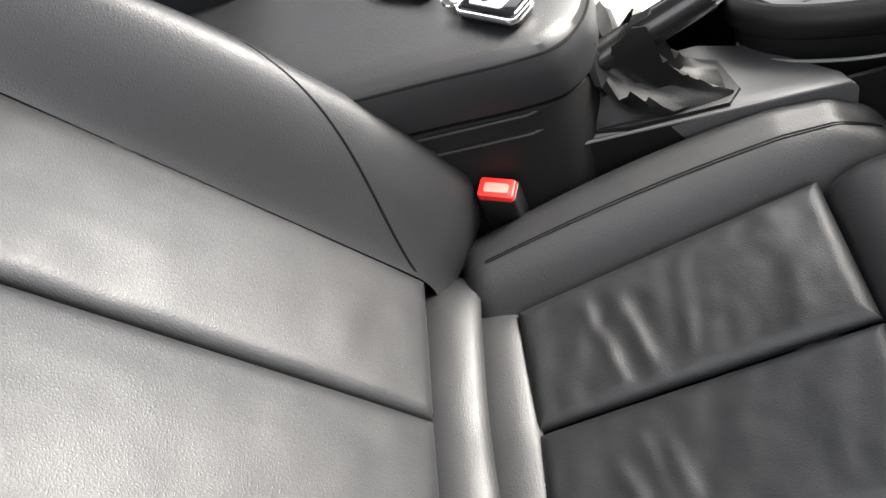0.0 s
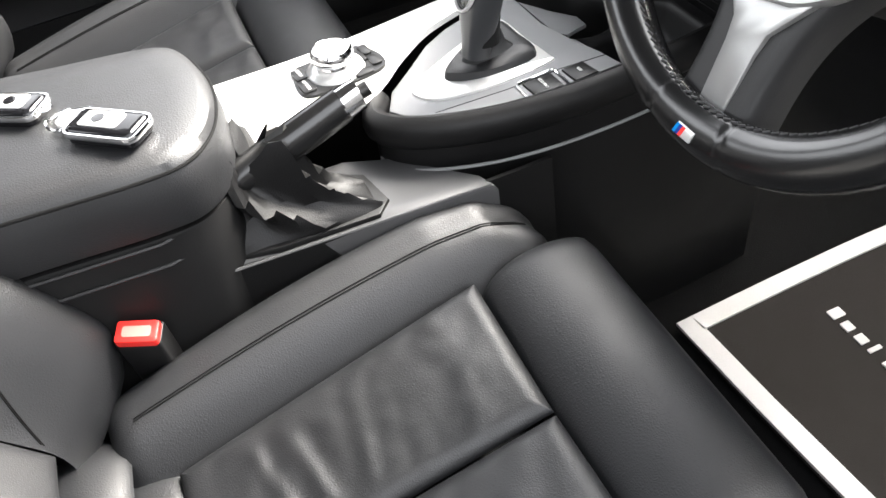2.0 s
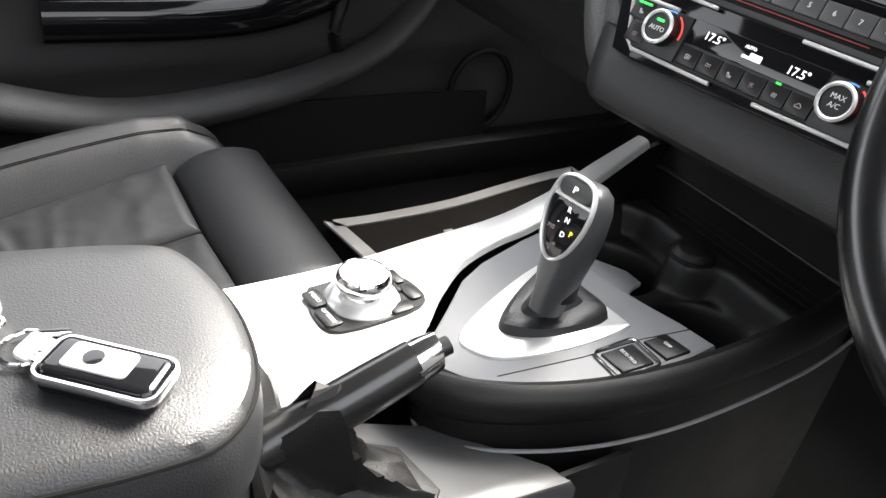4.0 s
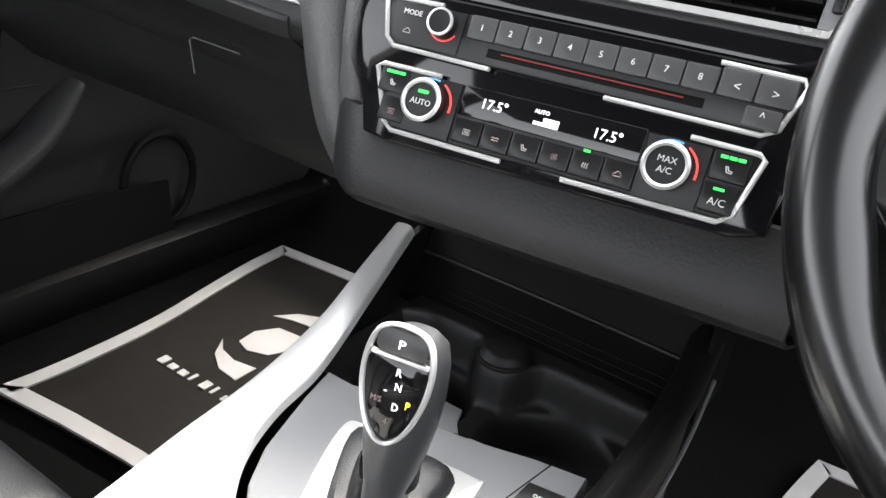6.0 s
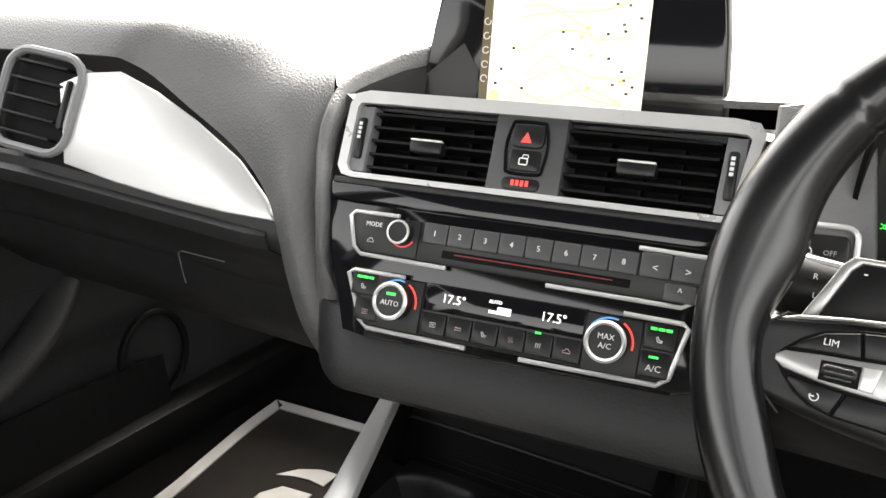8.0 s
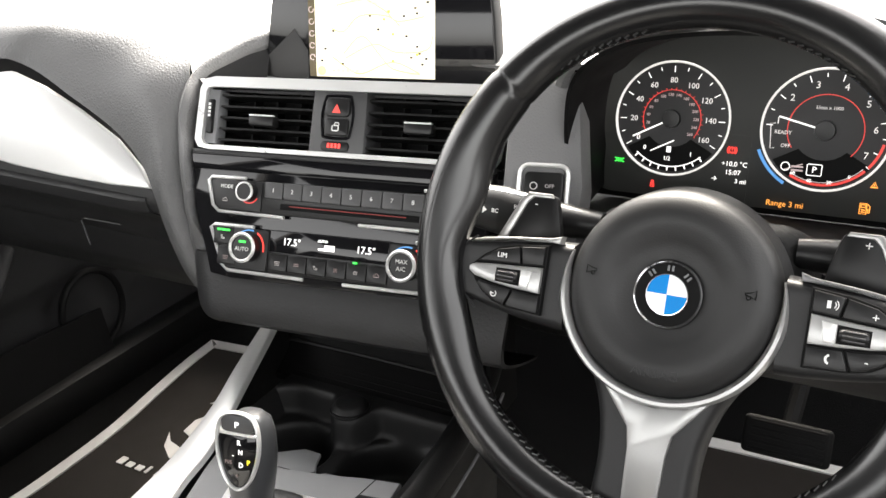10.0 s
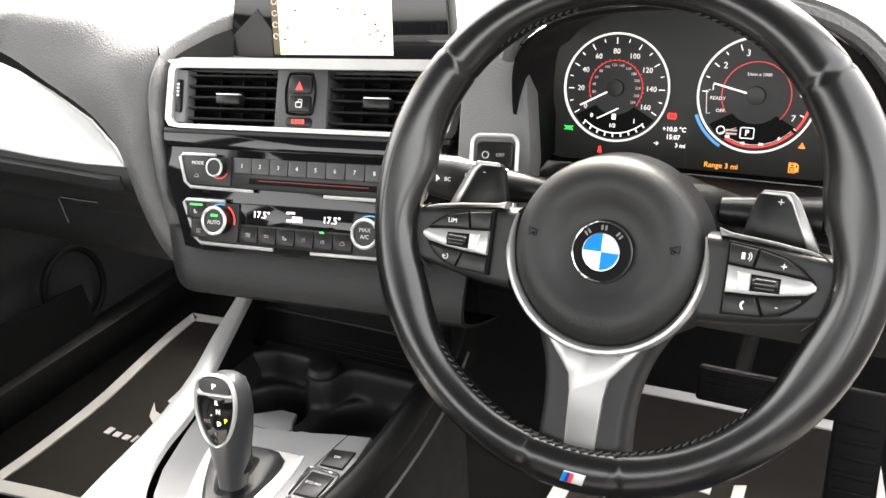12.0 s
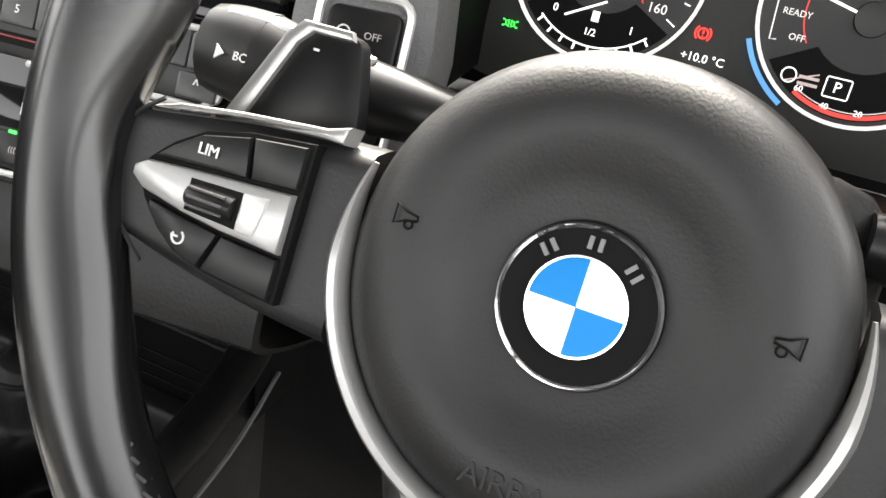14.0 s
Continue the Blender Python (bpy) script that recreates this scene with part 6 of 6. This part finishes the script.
    if s < 0:
        words("LIM", 0.0044, at2(-0.1045, -0.0098, 0.003), WHITE, pd)
        part("print_mark", ring2d(0.0016, 0.0021, 150, 420, 0.0026, 0.003, 16, -0.107, -0.0345), WHITE, pd)
        part("print_mark", box(-0.1093, -0.107, -0.0347, -0.0341, 0.0026, 0.003), WHITE, pd)
    else:
        words("+", 0.0065, at2(0.1075, -0.011, 0.003), WHITE, pd)
        words("-", 0.0065, at2(0.1065, -0.0342, 0.003), WHITE, pd)
        part("print_mark", ring2d(0.0018, 0.003, 110, 250, 0.0026, 0.003, 10, 0.0895, -0.0362), WHITE, pd)
        for k in range(2):
            part("print_mark", ring2d(0.0018 + 0.0012 * k, 0.0023 + 0.0012 * k, -50, 50, 0.0026, 0.003, 8, 0.0862, -0.0075), WHITE, pd)
        part("print_mark", box(0.0838, 0.0858, -0.0095, -0.0055, 0.0026, 0.003), WHITE, pd)
# lower spoke


def lower_spoke(u, v):
    hw = 0.05 - 0.023 * (1 - (1 - u) ** 3) + 0.004 * u * u
    y = -0.06 - 0.092 * u
    x = -hw + 2 * hw * v
    e = max(0, 1 - min(v, 1 - v) / 0.12)
    return Vector((x, y, -0.0085 + 0.006 * u - 0.01 * (1 - math.sqrt(max(0, 1 - e * e)))))


part("lower_spoke", sheet(lower_spoke, 24, 24, (0, 0, -0.014)), SPOKE, whl, "dark grey lower spoke")
ins = [(-0.034, -0.0715), (-0.022, -0.087), (-0.0135, -0.098), (-0.0115, -0.11), (-0.0105, -0.146), (-0.008, -0.1495), (0.008, -0.1495), (0.0105, -0.146), (0.0115, -0.11), (0.0135, -0.098), (0.022, -0.087), (0.034, -0.0715), (0.018, -0.0805), (0.0, -0.0835), (-0.018, -0.0805)]
part("spoke_insert", prism([(x + 0.001, y) for x, y in ins], -0.012, -0.0025, 0.0015), BRUSHED, whl, "brushed silver spoke insert")
bd = part("rim_badge", prism([(-0.005, -0.164), (0.0095, -0.164), (0.0115, -0.157), (-0.003, -0.157)], 0.004, 0.0102, 0.0006), SATIN, whl, "small silver badge with three coloured stripes")
for k, mt in enumerate((BLUE, NAVY, RED)):
    part("stripe", prism([(-0.0045 + 0.0024 * k, -0.1635), (-0.0022 + 0.0024 * k, -0.1635), (-0.0005 + 0.0024 * k, -0.1575), (-0.0028 + 0.0024 * k, -0.1575)], 0.0100, 0.0107), mt, bd)
# shift paddles
for s in (-1, 1):
    pdl = part("shift_paddle", prism([(p.x, p.y) for p in smooth_path([Vector((s * x, y, 0)) for x, y in [(0.079, -0.002), (0.0835, 0.026), (0.0885, 0.0325), (0.103, 0.0325), (0.1085, 0.028), (0.1235, 0.0), (0.12, -0.007), (0.095, -0.009)]], 4, True)], -0.033, -0.027, 0.002), BUTTON, whl, "black shift paddle with silver edge")
    edge = [(0.1245, -0.003), (0.1092, 0.0285), (0.1045, 0.0332), (0.0882, 0.0332), (0.0868, 0.0305), (0.1005, 0.0302), (0.1045, 0.0262), (0.1175, -0.003)]
    part("paddle_edge", key_piece(s, edge, -0.0278, -0.0252, 0.0012), BRUSHED, pdl, "satin silver paddle edge")
    words("-" if s < 0 else "+", 0.0075, at2(s * 0.0985, 0.0262, -0.0266), WHITE, pdl)
# column and stalks
col = root("steering_column", WH, "black steering column cowl with control stalks", "steering column")
part("cowl", lathe([(0.0, -0.032), (0.05, -0.033), (0.057, -0.04), (0.06, -0.055), (0.064, -0.10), (0.066, -0.17), (0.0, -0.17)], 48), SOFT_LOW, col).matrix_basis = Matrix.Translation((0, -0.02, 0))
part("cowl_top", box(-0.07, 0.07, -0.03, 0.034, -0.17, -0.048, 0.02, 3), SOFT_LOW, col)
for s in (-1, 1):
    st = part("stalk", tube(smooth_path([(s * 0.06, 0.018, -0.055), (s * 0.10, 0.018, -0.058), (s * 0.135, 0.019, -0.06)], 5), lambda t: 0.0085 + 0.009 * t, 16, ry=lambda t: 0.009 + 0.003 * t, up=(0, 0, 1)), BUTTON, col, "black control stalk")
    part("stalk_end", tube(smooth_path([(s * 0.134, 0.019, -0.06), (s * 0.147, 0.020, -0.061), (s * 0.156, 0.020, -0.062)], 4), lambda t: 0.0175 - 0.002 * t, 16, ry=0.012), BUTTON, st)
    if s < 0:
        part("stalk_edge", tube([(-0.092, 0.0285, -0.053), (-0.12, 0.031, -0.0535), (-0.15, 0.0325, -0.055)], 0.0019, 6), SATIN, st, "silver edge")
        words("BC", 0.0042, at2(-0.137, 0.018, -0.0475), WHITE, st)
        part("print_mark", prism([(-0.1465, 0.0155), (-0.1435, 0.018), (-0.1465, 0.0205)], -0.0478, -0.0472), WHITE, st)
        words("R", 0.0042, at2(-0.122, 0.0225, -0.0475), WHITE, st)
        words("L", 0.0042, at2(-0.121, 0.013, -0.0475), WHITE, st)
    else:
        part("thumb_wheel", box(0.122, 0.133, 0.010, 0.030, -0.052, -0.044, 0.003), BUTTON, st)
        for j in range(3):
            part("print_mark", box(0.142, 0.147, 0.0125 + 0.006 * j, 0.0150 + 0.006 * j, -0.0498, -0.0476), WHITE, st)
# start-stop switch panel between stack and cluster
sp = root("start_stop_panel", axes((0.229, 0.124, 0.603), (0.98, 0.16, 0.0), (0.0, 0.42, 0.9)), "grey panel with framed engine stop-start switch", "switch panel")
part("panel", prism([(-0.034, -0.06), (0.027, -0.06), (0.03, 0.004), (0.0225, 0.069), (0.0185, 0.09), (0.006, 0.098), (-0.034, 0.09)], -0.04, -0.003, 0.006), DASHGREY, sp)
part("switch_rim", tube([(x, y, 0.0) for x, y in rrect(-0.0195, 0.0185, -0.05, 0.019, 0.007)], 0.0018, 8, True), SATIN, sp, "chrome rim")
sw = part("off_switch", prism(rrect(-0.016, 0.015, -0.01, 0.014, 0.004), -0.008, 0.0, 0.0015), BUTTON, sp)
words("OFF", 0.0042, at2(0.0045, 0.003, 0.0006), FAINTW, sw)
part("ring_print", ring2d(0.0024, 0.003, 0, 360, 0.0, 0.0006, 16, -0.008, 0.003), WHITE, sw)
part("start_switch", lathe([(0.0165, -0.006), (0.016, 0.001), (0.012, 0.002), (0, 0.0015)], 40), BUTTON, sp).matrix_basis = pose(0, -0.032, 0)
# pedals
pdl = root("brake_pedal", axes((0.40, 0.37, 0.25), (1, 0, 0), (0, 0.45, 0.9)), "ribbed rubber brake pedal on its arm", "pedal")
part("pad", box(-0.045, 0.045, -0.018, 0.024, -0.012, 0.0, 0.0058, 4), DARK, pdl)
for k in range(5):
    part("rib", box(-0.038, 0.038, -0.013 + 0.0075 * k, -0.010 + 0.0075 * k, -0.001, 0.002, 0.0008), DARK, pdl)
part("arm", tube([(0.0, 0.01, -0.01), (0.005, 0.08, -0.05), (0.0, 0.2, -0.07)], 0.009, 8), DARK, pdl)
pd2 = root("accelerator_pedal", axes((0.53, 0.42, 0.15), (1, 0, 0), (0, 0.5, 0.85)), "black floor hinged accelerator pedal", "pedal")
part("pad", box(-0.028, 0.028, -0.085, 0.085, -0.012, 0.0, 0.006, 3), DARK, pd2)
for k in range(6):
    part("rib", box(-0.022, 0.022, -0.06 + 0.02 * k, -0.054 + 0.02 * k, -0.001, 0.002, 0.0008), DARK, pd2)
